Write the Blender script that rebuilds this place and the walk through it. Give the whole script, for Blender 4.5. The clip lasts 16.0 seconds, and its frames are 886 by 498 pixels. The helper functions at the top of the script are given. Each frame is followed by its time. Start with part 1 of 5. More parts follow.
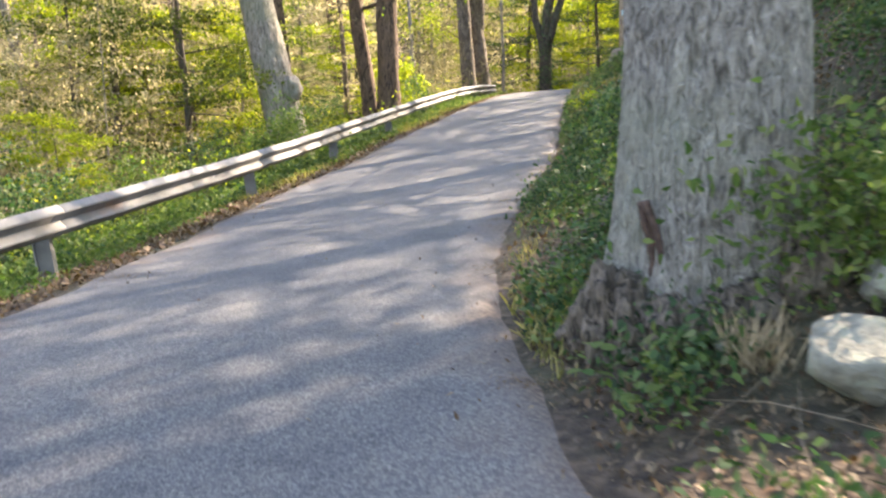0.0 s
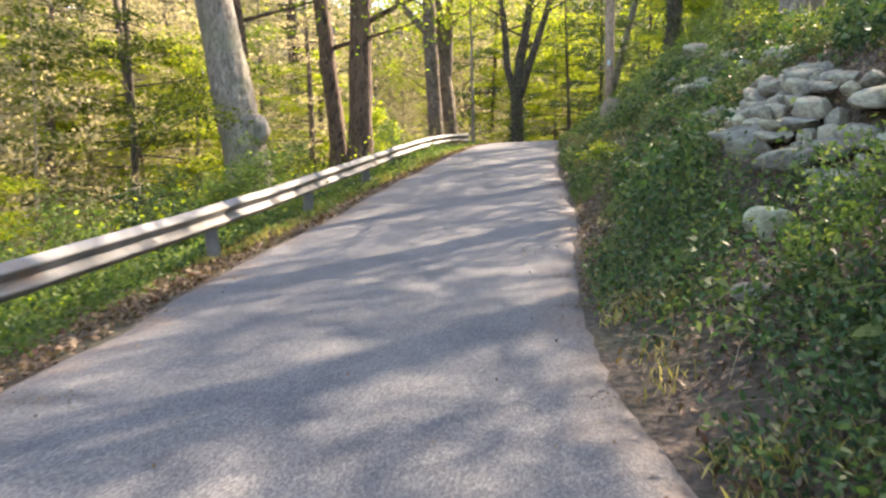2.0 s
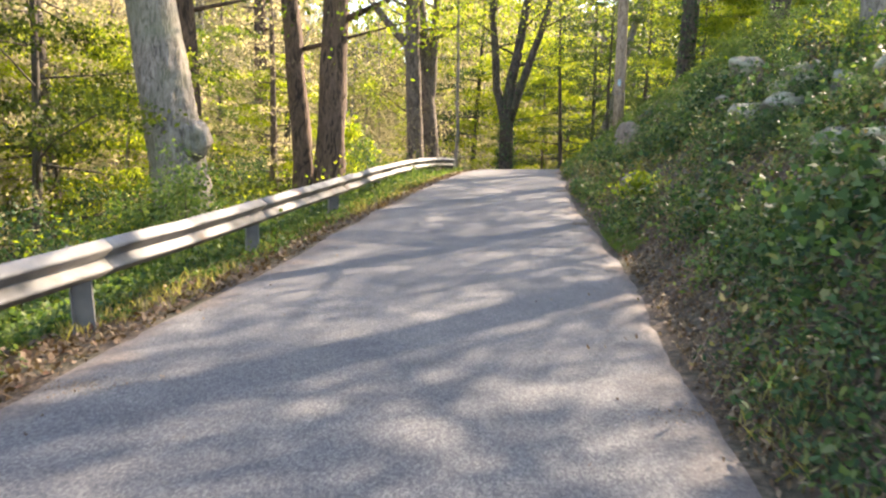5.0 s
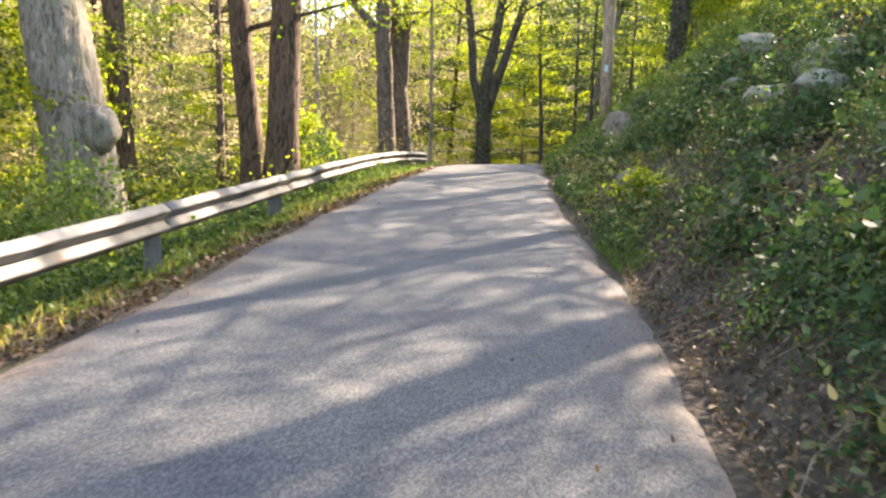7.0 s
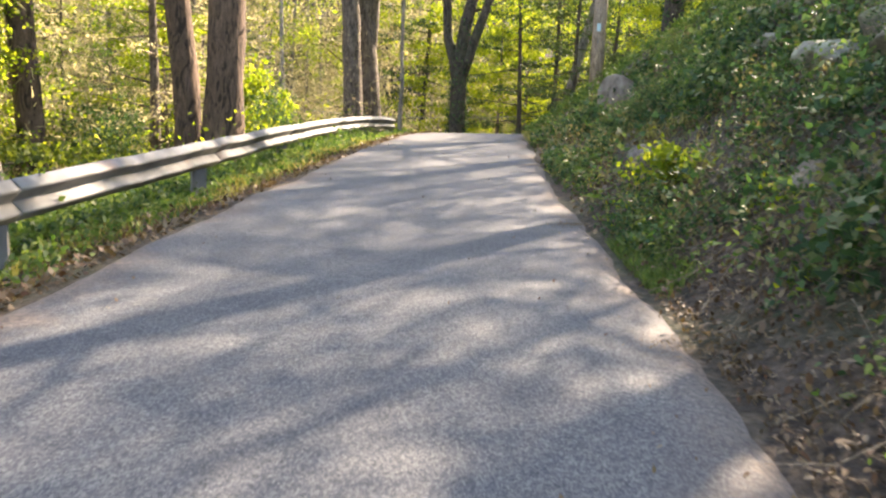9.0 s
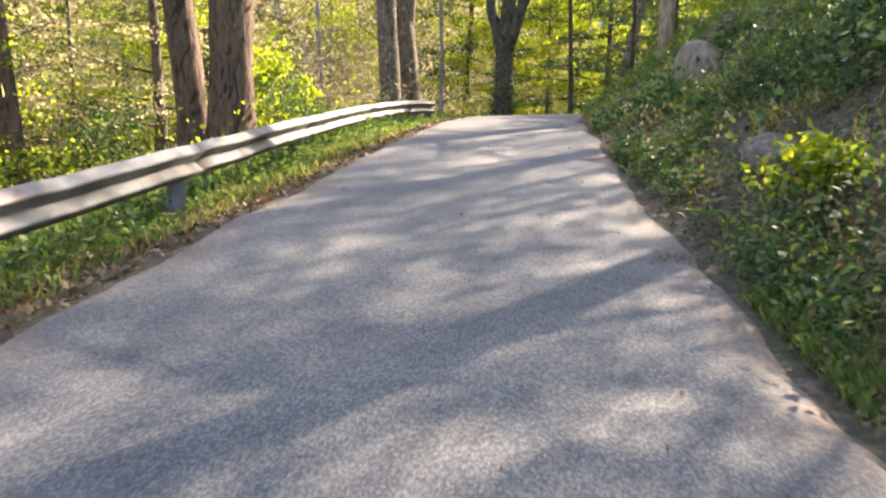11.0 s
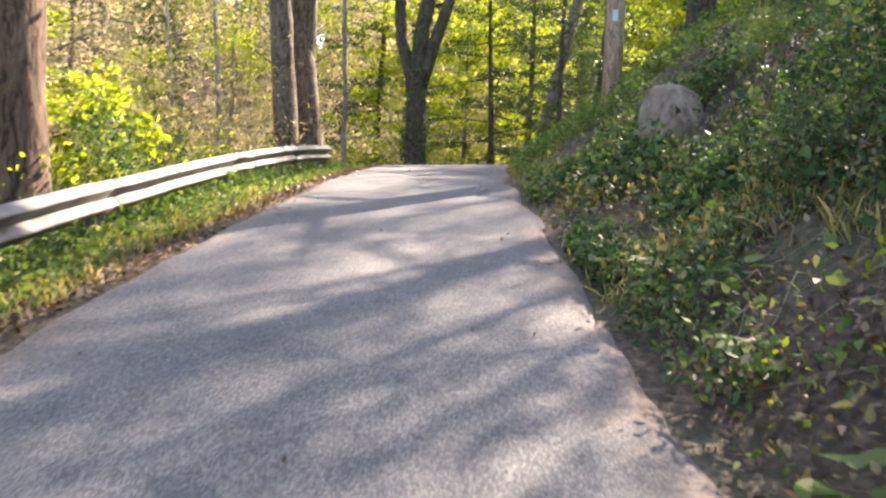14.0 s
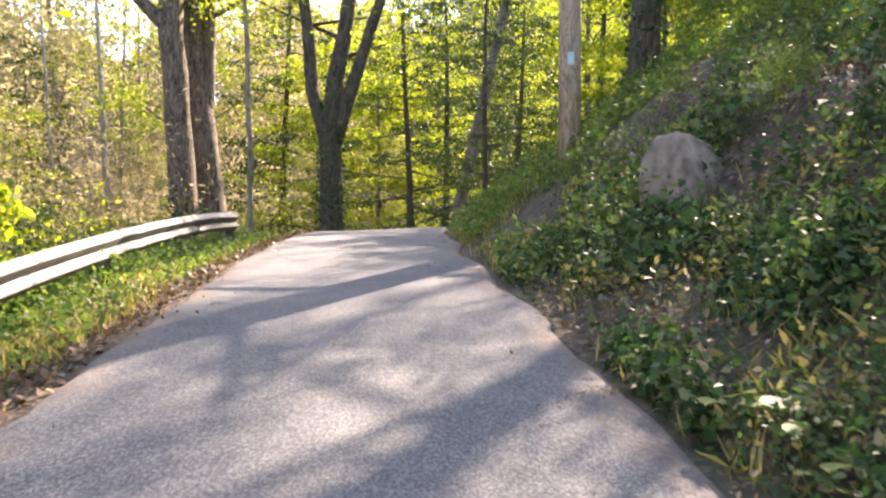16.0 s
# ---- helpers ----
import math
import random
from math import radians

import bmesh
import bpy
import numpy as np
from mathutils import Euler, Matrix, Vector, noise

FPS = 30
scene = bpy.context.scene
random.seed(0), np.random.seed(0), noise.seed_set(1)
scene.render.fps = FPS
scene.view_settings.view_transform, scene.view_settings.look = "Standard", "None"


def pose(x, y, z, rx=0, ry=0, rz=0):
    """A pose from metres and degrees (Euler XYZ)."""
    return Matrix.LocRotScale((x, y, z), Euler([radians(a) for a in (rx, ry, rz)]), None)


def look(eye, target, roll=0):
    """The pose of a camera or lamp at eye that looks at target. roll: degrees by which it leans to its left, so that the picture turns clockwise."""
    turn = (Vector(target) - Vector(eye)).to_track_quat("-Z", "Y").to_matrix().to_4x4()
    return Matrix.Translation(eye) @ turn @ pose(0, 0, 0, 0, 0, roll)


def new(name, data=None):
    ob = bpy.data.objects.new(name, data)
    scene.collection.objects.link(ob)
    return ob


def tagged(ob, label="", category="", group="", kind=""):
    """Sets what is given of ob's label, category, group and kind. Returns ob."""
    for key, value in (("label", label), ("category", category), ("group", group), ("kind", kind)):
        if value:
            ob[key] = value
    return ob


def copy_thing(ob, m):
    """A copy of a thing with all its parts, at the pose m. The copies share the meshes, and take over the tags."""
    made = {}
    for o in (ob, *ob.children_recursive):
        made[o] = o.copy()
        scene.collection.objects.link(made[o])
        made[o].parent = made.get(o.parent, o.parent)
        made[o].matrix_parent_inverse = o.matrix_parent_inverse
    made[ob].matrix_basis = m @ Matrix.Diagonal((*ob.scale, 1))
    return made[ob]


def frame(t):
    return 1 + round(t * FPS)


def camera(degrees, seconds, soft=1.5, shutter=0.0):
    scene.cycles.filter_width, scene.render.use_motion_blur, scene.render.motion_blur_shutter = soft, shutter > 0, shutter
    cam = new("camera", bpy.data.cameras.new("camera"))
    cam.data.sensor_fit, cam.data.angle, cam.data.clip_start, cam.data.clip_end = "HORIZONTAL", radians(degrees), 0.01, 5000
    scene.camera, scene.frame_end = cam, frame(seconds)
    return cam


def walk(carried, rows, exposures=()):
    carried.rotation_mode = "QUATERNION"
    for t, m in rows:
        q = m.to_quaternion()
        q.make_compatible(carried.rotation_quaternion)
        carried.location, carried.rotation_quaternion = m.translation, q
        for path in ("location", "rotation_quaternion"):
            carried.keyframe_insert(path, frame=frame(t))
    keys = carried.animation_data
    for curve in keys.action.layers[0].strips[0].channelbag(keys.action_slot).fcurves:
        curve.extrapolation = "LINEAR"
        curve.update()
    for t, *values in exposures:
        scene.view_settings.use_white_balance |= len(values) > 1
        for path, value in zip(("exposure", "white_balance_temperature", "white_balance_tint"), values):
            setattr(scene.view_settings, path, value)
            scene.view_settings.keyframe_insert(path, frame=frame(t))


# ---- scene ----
cam = camera(60.9, 16.0, soft=2.3, shutter=0.5)
METRES, EYE, TILT, LEAN, TURN = 18.0, 1.3, -10.0, 2.0, 0.0
ROWS = [
    (0.0, 0.0, 0.0, 0.0, 0.0, 0.0, -0.0),
    (0.5, -0.0139, 0.0293, 0.0062, 1.2, 0.4, 0.07),
    (1.0, -0.0293, 0.0581, 0.0122, 2.87, 1.53, -0.62),
    (1.5, -0.0361, 0.0893, 0.0179, 0.5, 2.86, -0.67),
    (2.0, -0.0456, 0.1232, 0.0206, -4.11, 3.76, -0.81),
    (2.5, -0.0485, 0.1485, 0.025, -5.93, 4.57, -0.52),
    (3.0, -0.0507, 0.1798, 0.0296, -5.31, 5.26, -1.16),
    (3.5, -0.0511, 0.2137, 0.0368, -7.17, 6.1, -2.04),
    (6.0, -0.0354, 0.3702, 0.0671, -6.17, 5.69, -2.89),
    (6.5, -0.0257, 0.3952, 0.0741, -7.72, 5.99, -2.23),
    (7.0, -0.0201, 0.425, 0.0816, -7.96, 5.46, -2.22),
    (7.5, -0.0101, 0.4555, 0.0886, -7.46, 4.55, -2.85),
    (8.0, -0.0069, 0.4853, 0.0939, -6.93, 3.11, -3.29),
    (8.5, -0.0035, 0.5131, 0.1001, -8.92, 3.1, -3.76),
    (9.0, -0.0018, 0.5414, 0.107, -10.29, 3.15, -3.04),
    (11.5, 0.0243, 0.6879, 0.1486, -6.06, -0.02, -1.62),
    (12.0, 0.0306, 0.7192, 0.1588, -7.63, -1.54, -1.89),
    (12.5, 0.0424, 0.7494, 0.1689, -11.86, 0.43, -2.36),
    (13.0, 0.0458, 0.7783, 0.1767, -12.24, 2.82, -2.83),
    (13.5, 0.0555, 0.8067, 0.1864, -11.42, 2.8, -3.1),
    (14.0, 0.0613, 0.8382, 0.1965, -12.81, 4.03, -1.64),
    (14.5, 0.0638, 0.8674, 0.2058, -15.77, 5.25, -0.61),
    (15.0, 0.0645, 0.8929, 0.2136, -19.07, 7.88, 1.32),
    (15.5, 0.0588, 0.9201, 0.2204, -18.83, 8.02, 2.26),
    (16.0, 0.0586, 0.9474, 0.2265, -19.8, 8.09, 1.54),
]
walk(cam, [(t, pose(0, 0, EYE, TILT, LEAN, TURN) @ pose(METRES * x, METRES * y, METRES * z, 90 + pitch, roll, yaw)) for t, x, y, z, yaw, pitch, roll in ROWS],
     exposures=[(0.0, 3.16, 7500, 17), (2.5, 2.94, 7600, 19), (8.0, 3.04, 7650, 17), (12.5, 3.05, 7450, 20), (16.0, 3.09, 7350, 25)])

# ---- sky and sun ----
SUN_AZ, SUN_EL = 52.0, 40.0
world = bpy.data.worlds.new("sky")
scene.world = world
world.use_nodes = True
wn = world.node_tree
sky = wn.nodes.new("ShaderNodeTexSky")
sky.sky_type = "NISHITA"
sky.sun_disc = False
sky.sun_elevation, sky.sun_rotation = radians(SUN_EL), radians(SUN_AZ)
wn.links.new(sky.outputs["Color"], wn.nodes["Background"].inputs["Color"])
wn.nodes["Background"].inputs["Strength"].default_value = 0.122
sun_data = bpy.data.lights.new("sun", "SUN")
sun_data.energy, sun_data.angle, sun_data.color = 3.45, radians(0.5), (1.0, 0.9, 0.75)
sun = new("sun", sun_data)
to_sun = Vector((math.sin(radians(SUN_AZ)) * math.cos(radians(SUN_EL)), math.cos(radians(SUN_AZ)) * math.cos(radians(SUN_EL)), math.sin(radians(SUN_EL))))
sun.matrix_world = look(to_sun * 60, (0, 0, 0))


# ---- materials ----
def material(name):
    m = bpy.data.materials.new(name)
    m.use_nodes = True
    nt = m.node_tree
    return m, nt, nt.nodes["Principled BSDF"]


def node(nt, kind, **inputs):
    n = nt.nodes.new(kind)
    for key, value in inputs.items():
        n.inputs[key.replace("_", " ")].default_value = value
    return n


def ramp(nt, fac, stops):
    n = nt.nodes.new("ShaderNodeValToRGB")
    e = n.color_ramp.elements
    while len(e) < len(stops):
        e.new(0.5)
    for el, (p, c) in zip(e, stops):
        el.position, el.color = p, (*c, 1)
    nt.links.new(fac, n.inputs["Fac"])
    return n.outputs["Color"]


def mixed(nt, fac, a, b, how="MIX"):
    n = nt.nodes.new("ShaderNodeMix")
    n.data_type, n.blend_type = "RGBA", how
    for sock, v in ((n.inputs["Factor"], fac), (n.inputs[6], a), (n.inputs[7], b)):
        if isinstance(v, bpy.types.NodeSocket):
            nt.links.new(v, sock)
        elif isinstance(v, tuple):
            sock.default_value = (*v, 1)
        else:
            sock.default_value = v
    return n.outputs[2]


def noise_fac(nt, scale, detail=4, where=None, stretch=None, twist=0.0):
    n = node(nt, "ShaderNodeTexNoise", Scale=scale, Detail=detail, Distortion=twist)
    tc = nt.nodes.new("ShaderNodeTexCoord")
    out = where or tc.outputs["Object"]
    if stretch:
        mp = nt.nodes.new("ShaderNodeMapping")
        mp.inputs["Scale"].default_value = stretch
        nt.links.new(out, mp.inputs["Vector"])
        out = mp.outputs["Vector"]
    nt.links.new(out, n.inputs["Vector"])
    return n.outputs["Fac"]


def bumped(nt, bsdf, height, strength, distance):
    b = node(nt, "ShaderNodeBump", Strength=strength, Distance=distance)
    nt.links.new(height, b.inputs["Height"])
    nt.links.new(b.outputs["Normal"], bsdf.inputs["Normal"])


def mat_asphalt():
    m, nt, b = material("asphalt")
    fine = noise_fac(nt, 150, 4)
    coarse = noise_fac(nt, 28, 2)
    chips = node(nt, "ShaderNodeTexVoronoi", Scale=105.0)
    nt.links.new(nt.nodes.new("ShaderNodeTexCoord").outputs["Object"], chips.inputs["Vector"])
    pick = nt.nodes.new("ShaderNodeSeparateXYZ")
    nt.links.new(chips.outputs["Color"], pick.inputs["Vector"])
    blend = nt.nodes.new("ShaderNodeMix")
    blend.inputs["Factor"].default_value = 0.37
    nt.links.new(fine, blend.inputs[2])
    nt.links.new(pick.outputs["X"], blend.inputs[3])
    grain = blend.outputs[0]
    patch = noise_fac(nt, 0.55, 5)
    stone = ramp(nt, grain, [(0.2, (0.025, 0.027, 0.032)), (0.48, (0.074, 0.079, 0.089)), (0.78, (0.215, 0.212, 0.208))])
    tone = ramp(nt, patch, [(0.3, (0.7, 0.72, 0.76)), (0.7, (1.14, 1.1, 1.05))])
    col = mixed(nt, 1.0, stone, tone, "MULTIPLY")
    worn = ramp(nt, noise_fac(nt, 2.6, 7), [(0.36, (0.78, 0.79, 0.82)), (0.5, (1, 1, 1)), (0.66, (1.16, 1.12, 1.06))])
    col = mixed(nt, 0.8, col, worn, "MULTIPLY")
    uv = nt.nodes.new("ShaderNodeUVMap")
    sep = nt.nodes.new("ShaderNodeSeparateXYZ")
    nt.links.new(uv.outputs["UV"], sep.inputs["Vector"])
    rough_edge = nt.nodes.new("ShaderNodeMath")
    rough_edge.operation = "MULTIPLY_ADD"
    nt.links.new(noise_fac(nt, 1.7, 6), rough_edge.inputs[0])
    rough_edge.inputs[1].default_value = 0.24
    shrink = nt.nodes.new("ShaderNodeMath")
    shrink.operation = "MULTIPLY"
    shrink.inputs[1].default_value = 0.8
    nt.links.new(sep.outputs["X"], shrink.inputs[0])
    nt.links.new(shrink.outputs[0], rough_edge.inputs[2])
    dirt = ramp(nt, rough_edge.outputs[0], [(0.1, (0.9, 0.9, 0.9)), (0.2, (0, 0, 0)), (0.83, (0, 0, 0)), (0.89, (0.35, 0.35, 0.35)), (0.94, (0.9, 0.9, 0.9))])
    dirt_col = ramp(nt, coarse, [(0.3, (0.06, 0.042, 0.032)), (0.7, (0.2, 0.145, 0.11))])
    col = mixed(nt, dirt, col, dirt_col)
    nt.links.new(col, b.inputs["Base Color"])
    b.inputs["Roughness"].default_value = 0.85
    bumped(nt, b, grain, 0.35, 0.006)
    return m


def mat_soil():
    m, nt, b = material("forest_soil")
    a = ramp(nt, noise_fac(nt, 14, 6), [(0.3, (0.02, 0.014, 0.01)), (0.5, (0.055, 0.038, 0.026)), (0.72, (0.13, 0.092, 0.064))])
    g = ramp(nt, noise_fac(nt, 0.8, 4), [(0.45, (0, 0, 0)), (0.65, (0.55, 0.55, 0.55))])
    nt.links.new(mixed(nt, g, a, (0.045, 0.056, 0.022)), b.inputs["Base Color"])
    b.inputs["Roughness"].default_value = 0.95
    bumped(nt, b, noise_fac(nt, 22, 6), 0.9, 0.05)
    return m


def mat_bark(name, dark, light, moss=None, scale=9.0, depth=0.03):
    m, nt, b = material(name)
    ridge = noise_fac(nt, scale, 8, stretch=(1.0, 1.0, 0.28), twist=1.3)
    plates = noise_fac(nt, scale * 0.5, 6, stretch=(1.0, 1.0, 0.4))
    fine = noise_fac(nt, scale * 4, 5, stretch=(1.0, 1.0, 0.5))
    big = noise_fac(nt, 1.3, 3)
    mid = tuple(0.45 * p + 0.55 * q for p, q in zip(dark, light))
    col = ramp(nt, ridge, [(0.37, dark), (0.47, mid), (0.62, light)])
    col = mixed(nt, 0.6, col, ramp(nt, fine, [(0.3, (0.55, 0.55, 0.55)), (0.7, (1.3, 1.28, 1.25))]), "MULTIPLY")
    col = mixed(nt, 0.5, col, ramp(nt, plates, [(0.35, (0.6, 0.58, 0.56)), (0.65, (1.2, 1.2, 1.2))]), "MULTIPLY")
    if moss:
        col = mixed(nt, ramp(nt, big, [(0.45, (0, 0, 0)), (0.7, (0.6, 0.6, 0.6))]), col, moss)
    nt.links.new(col, b.inputs["Base Color"])
    b.inputs["Roughness"].default_value = 0.95
    bumped(nt, b, ridge, 1.0, depth)
    return m


def mat_leaf(name, tones, through_light=0.45, gloss=0.12, glow=(1.5, 1.5, 0.6)):
    m, nt, b = material(name)
    geo = nt.nodes.new("ShaderNodeNewGeometry")
    n = len(tones)
    col = ramp(nt, geo.outputs["Random Per Island"], [(i / max(1, n - 1), c) for i, c in enumerate(tones)])
    b.inputs["Roughness"].default_value = 0.5
    b.inputs["Specular IOR Level"].default_value = gloss * 3
    nt.links.new(col, b.inputs["Base Color"])
    tr = nt.nodes.new("ShaderNodeBsdfTranslucent")
    nt.links.new(mixed(nt, 1.0, col, glow, "MULTIPLY"), tr.inputs["Color"])
    mx = nt.nodes.new("ShaderNodeMixShader")
    mx.inputs["Fac"].default_value = through_light
    nt.links.new(b.outputs["BSDF"], mx.inputs[1])
    nt.links.new(tr.outputs["BSDF"], mx.inputs[2])
    nt.links.new(mx.outputs["Shader"], nt.nodes["Material Output"].inputs["Surface"])
    return m


def mat_stone(name, dark, light, lichen=(0.36, 0.38, 0.3), amount=0.5):
    m, nt, b = material(name)
    col = ramp(nt, noise_fac(nt, 7, 7), [(0.3, dark), (0.7, light)])
    spots = ramp(nt, noise_fac(nt, 3.2, 6), [(0.5, (0, 0, 0)), (0.62, (amount, amount, amount))])
    col = mixed(nt, spots, col, lichen)
    info = nt.nodes.new("ShaderNodeObjectInfo")
    col = mixed(nt, 1.0, col, ramp(nt, info.outputs["Random"], [(0, (0.75, 0.76, 0.8)), (1, (1.2, 1.15, 1.05))]), "MULTIPLY")
    nt.links.new(col, b.inputs["Base Color"])
    b.inputs["Roughness"].default_value = 0.9
    bumped(nt, b, noise_fac(nt, 16, 6), 0.8, 0.022)
    return m


def mat_steel():
    m, nt, b = material("weathered_galvanised_steel")
    col = ramp(nt, noise_fac(nt, 3.0, 6, stretch=(1, 1, 1)), [(0.3, (0.11, 0.11, 0.11)), (0.7, (0.245, 0.24, 0.232))])
    rust = ramp(nt, noise_fac(nt, 1.6, 8), [(0.6, (0, 0, 0)), (0.74, (0.7, 0.7, 0.7))])
    nt.links.new(mixed(nt, rust, col, (0.24, 0.13, 0.08)), b.inputs["Base Color"])
    b.inputs["Metallic"].default_value = 0.25
    b.inputs["Roughness"].default_value = 0.68
    bumped(nt, b, noise_fac(nt, 30, 4), 0.25, 0.01)
    return m


def mat_plain(name, col, rough=0.8, vary=0.25, scale=12):
    m, nt, b = material(name)
    lo, hi = tuple(c * (1 - vary) for c in col), tuple(min(1, c * (1 + vary)) for c in col)
    nt.links.new(ramp(nt, noise_fac(nt, scale, 5), [(0.3, lo), (0.7, hi)]), b.inputs["Base Color"])
    b.inputs["Roughness"].default_value = rough
    return m


ASPHALT, SOIL, STEEL = mat_asphalt(), mat_soil(), mat_steel()
BARK_OAK = mat_bark("grey_oak_bark", (0.1, 0.09, 0.078), (0.33, 0.305, 0.275), (0.22, 0.235, 0.18), 32, 0.07)
BARK_MID = mat_bark("grey_brown_bark", (0.045, 0.035, 0.028), (0.2, 0.16, 0.13), None, 12, 0.03)
BARK_GREY = mat_bark("pale_grey_bark", (0.08, 0.068, 0.058), (0.28, 0.25, 0.22), (0.17, 0.18, 0.12), 14, 0.03)
BARK_BROWN = mat_bark("brown_bark", (0.03, 0.02, 0.014), (0.16, 0.105, 0.075), None, 10, 0.03)
BARK_DARK = mat_bark("dark_bark", (0.02, 0.016, 0.012), (0.1, 0.08, 0.062), (0.05, 0.06, 0.03), 12, 0.03)
POLE_WOOD = mat_bark("pole_wood", (0.2, 0.15, 0.11), (0.38, 0.3, 0.23), None, 16, 0.006)
LEAF_GREEN = mat_leaf("green_leaves", [(0.038, 0.066, 0.014), (0.066, 0.105, 0.018), (0.1, 0.145, 0.022), (0.155, 0.185, 0.028)], 0.55, 0.05, (1.7, 1.75, 0.5))
LEAF_OLIVE = mat_leaf("olive_green_leaves", [(0.028, 0.045, 0.013), (0.05, 0.072, 0.017), (0.075, 0.1, 0.022), (0.11, 0.13, 0.028)], 0.45, 0.04, (1.5, 1.5, 0.6))
LEAF_YELLOW = mat_leaf("yellow_green_leaves", [(0.085, 0.13, 0.018), (0.135, 0.185, 0.024), (0.195, 0.235, 0.032), (0.27, 0.275, 0.05)], 0.62, 0.03, (1.95, 1.95, 0.75))
LEAF_IVY = mat_leaf("dark_ground_leaves", [(0.017, 0.035, 0.017), (0.029, 0.06, 0.028), (0.043, 0.085, 0.037), (0.06, 0.11, 0.045), (0.092, 0.135, 0.057), (0.16, 0.165, 0.085)], 0.3, 0.045, (1.2, 1.5, 0.7))
LEAF_LIGHT = mat_leaf("fresh_green_leaves", [(0.045, 0.088, 0.03), (0.08, 0.13, 0.04), (0.125, 0.17, 0.056), (0.185, 0.21, 0.088)], 0.42, 0.04, (1.3, 1.5, 0.6))
# Dry twig tan, lightened further so that the far woods look hazy.
NEEDLES = mat_leaf("hazy_dry_conifer_twigs", [(0.23, 0.205, 0.14), (0.32, 0.285, 0.2), (0.23, 0.225, 0.12), (0.41, 0.37, 0.28)], 0.58, 0.03, (1.7, 1.62, 1.2))
HEMLOCK = mat_leaf("hemlock_needles", [(0.02, 0.042, 0.016), (0.035, 0.065, 0.02), (0.06, 0.092, 0.024)], 0.35)
LEAF_DRY = mat_leaf("withered_leaves", [(0.1, 0.085, 0.045), (0.17, 0.14, 0.075), (0.15, 0.155, 0.07), (0.26, 0.225, 0.14)], 0.35, 0.05, (1.3, 1.3, 0.8))
LITTER = mat_leaf("dead_leaves", [(0.045, 0.028, 0.018), (0.095, 0.06, 0.036), (0.14, 0.096, 0.06), (0.22, 0.165, 0.11), (0.1, 0.048, 0.03)], 0.15, 0.05)
GRASS = mat_leaf("grass_blades", [(0.12, 0.125, 0.045), (0.24, 0.22, 0.09), (0.38, 0.32, 0.17)], 0.4, 0.04)
STONE = mat_stone("lichened_fieldstone", (0.085, 0.082, 0.07), (0.24, 0.23, 0.195), (0.29, 0.325, 0.23))
STONE_PALE = mat_stone("pale_boulder_stone", (0.16, 0.152, 0.12), (0.33, 0.315, 0.25), (0.34, 0.37, 0.27), 0.6)
STONE_LICHEN = mat_stone("pale_green_lichened_stone", (0.24, 0.25, 0.18), (0.4, 0.43, 0.31), (0.46, 0.52, 0.38), 0.8)
STONE_TAN = mat_stone("tan_boulder_stone", (0.085, 0.065, 0.05), (0.25, 0.205, 0.165), (0.29, 0.28, 0.22), 0.35)
TAG_BLUE = mat_plain("faded_blue_sign", (0.35, 0.52, 0.56), 0.6, 0.1)
STRAW = mat_plain("dry_straw", (0.36, 0.27, 0.16), 0.9, 0.3)
DRY_STEM = mat_plain("dry_brown_stems", (0.2, 0.155, 0.105), 0.9, 0.4)
SCAR = mat_plain("split_bark", (0.07, 0.042, 0.032), 0.95, 0.5, 30)
DEADWOOD = mat_bark("rotten_wood", (0.02, 0.015, 0.011), (0.19, 0.15, 0.12), (0.09, 0.08, 0.05), 22, 0.05)


# ---- plan: the road's edges and height along y, and the ground round it ----
def curve_of(table):
    ys, vs = zip(*table)
    fine = np.arange(-60, 140, 0.25)
    v = np.interp(fine, ys, vs)
    k = np.hanning(15)
    v = np.convolve(np.pad(v, 7, mode="edge"), k / k.sum(), mode="valid")
    return lambda y: np.interp(y, fine, v)


road_right = curve_of([(-60, 6), (-20, 2.0), (-6, 0.9), (2.4, 0.52), (4.5, 0.34), (6, 0.42), (7.9, 0.68), (10, 1.1), (12, 1.65), (14, 2.1), (16, 2.45), (18, 2.75), (20, 3.15), (22.5, 3.7), (26, 4.45), (30, 5.6), (34, 7.6), (40, 12.5), (60, 34), (140, 110)])
road_left = curve_of([(-60, 1), (-20, -2.6), (-6, -3.4), (2, -3.5), (5.5, -3.45), (8, -3.05), (10, -2.85), (12, -2.45), (14, -1.9), (16, -1.4), (18, -0.8), (20, -0.15), (23, 0.8), (26, 1.7), (30, 2.9), (34, 4.4), (40, 9.0), (60, 30), (140, 104)])
road_height = curve_of([(-60, -1.5), (-20, -0.3), (0, 0.0), (4, 0.0), (6.7, 0.05), (9.9, 0.2), (12.6, 0.42), (14.8, 0.63), (17.5, 0.97), (19.5, 1.22), (23, 1.66), (27, 2.02), (31, 2.22), (36, 2.2), (42, 1.9), (60, 1.0), (140, -1)])
CROSSFALL = 0.035


def road_z(x, y):
    mid = 0.5 * (road_left(y) + road_right(y)) + 0.6
    return road_height(y) + CROSSFALL * np.clip(x - mid, -3, 3)


def step(a, b, x):
    s = np.clip((x - a) / (b - a), 0, 1)
    return s * s * (3 - 2 * s)


def rough(x, y):
    return (np.sin(1.7 * x + 0.6 * y) * np.sin(1.1 * y - 0.5 * x + 1.0) + 0.6 * np.sin(3.9 * x - 1.3 * y + 2) * np.sin(3.1 * y + 0.7 * x) + 0.4 * np.sin(7.7 * x + 2.1 * y) * np.sin(6.7 * y - 1.9 * x))


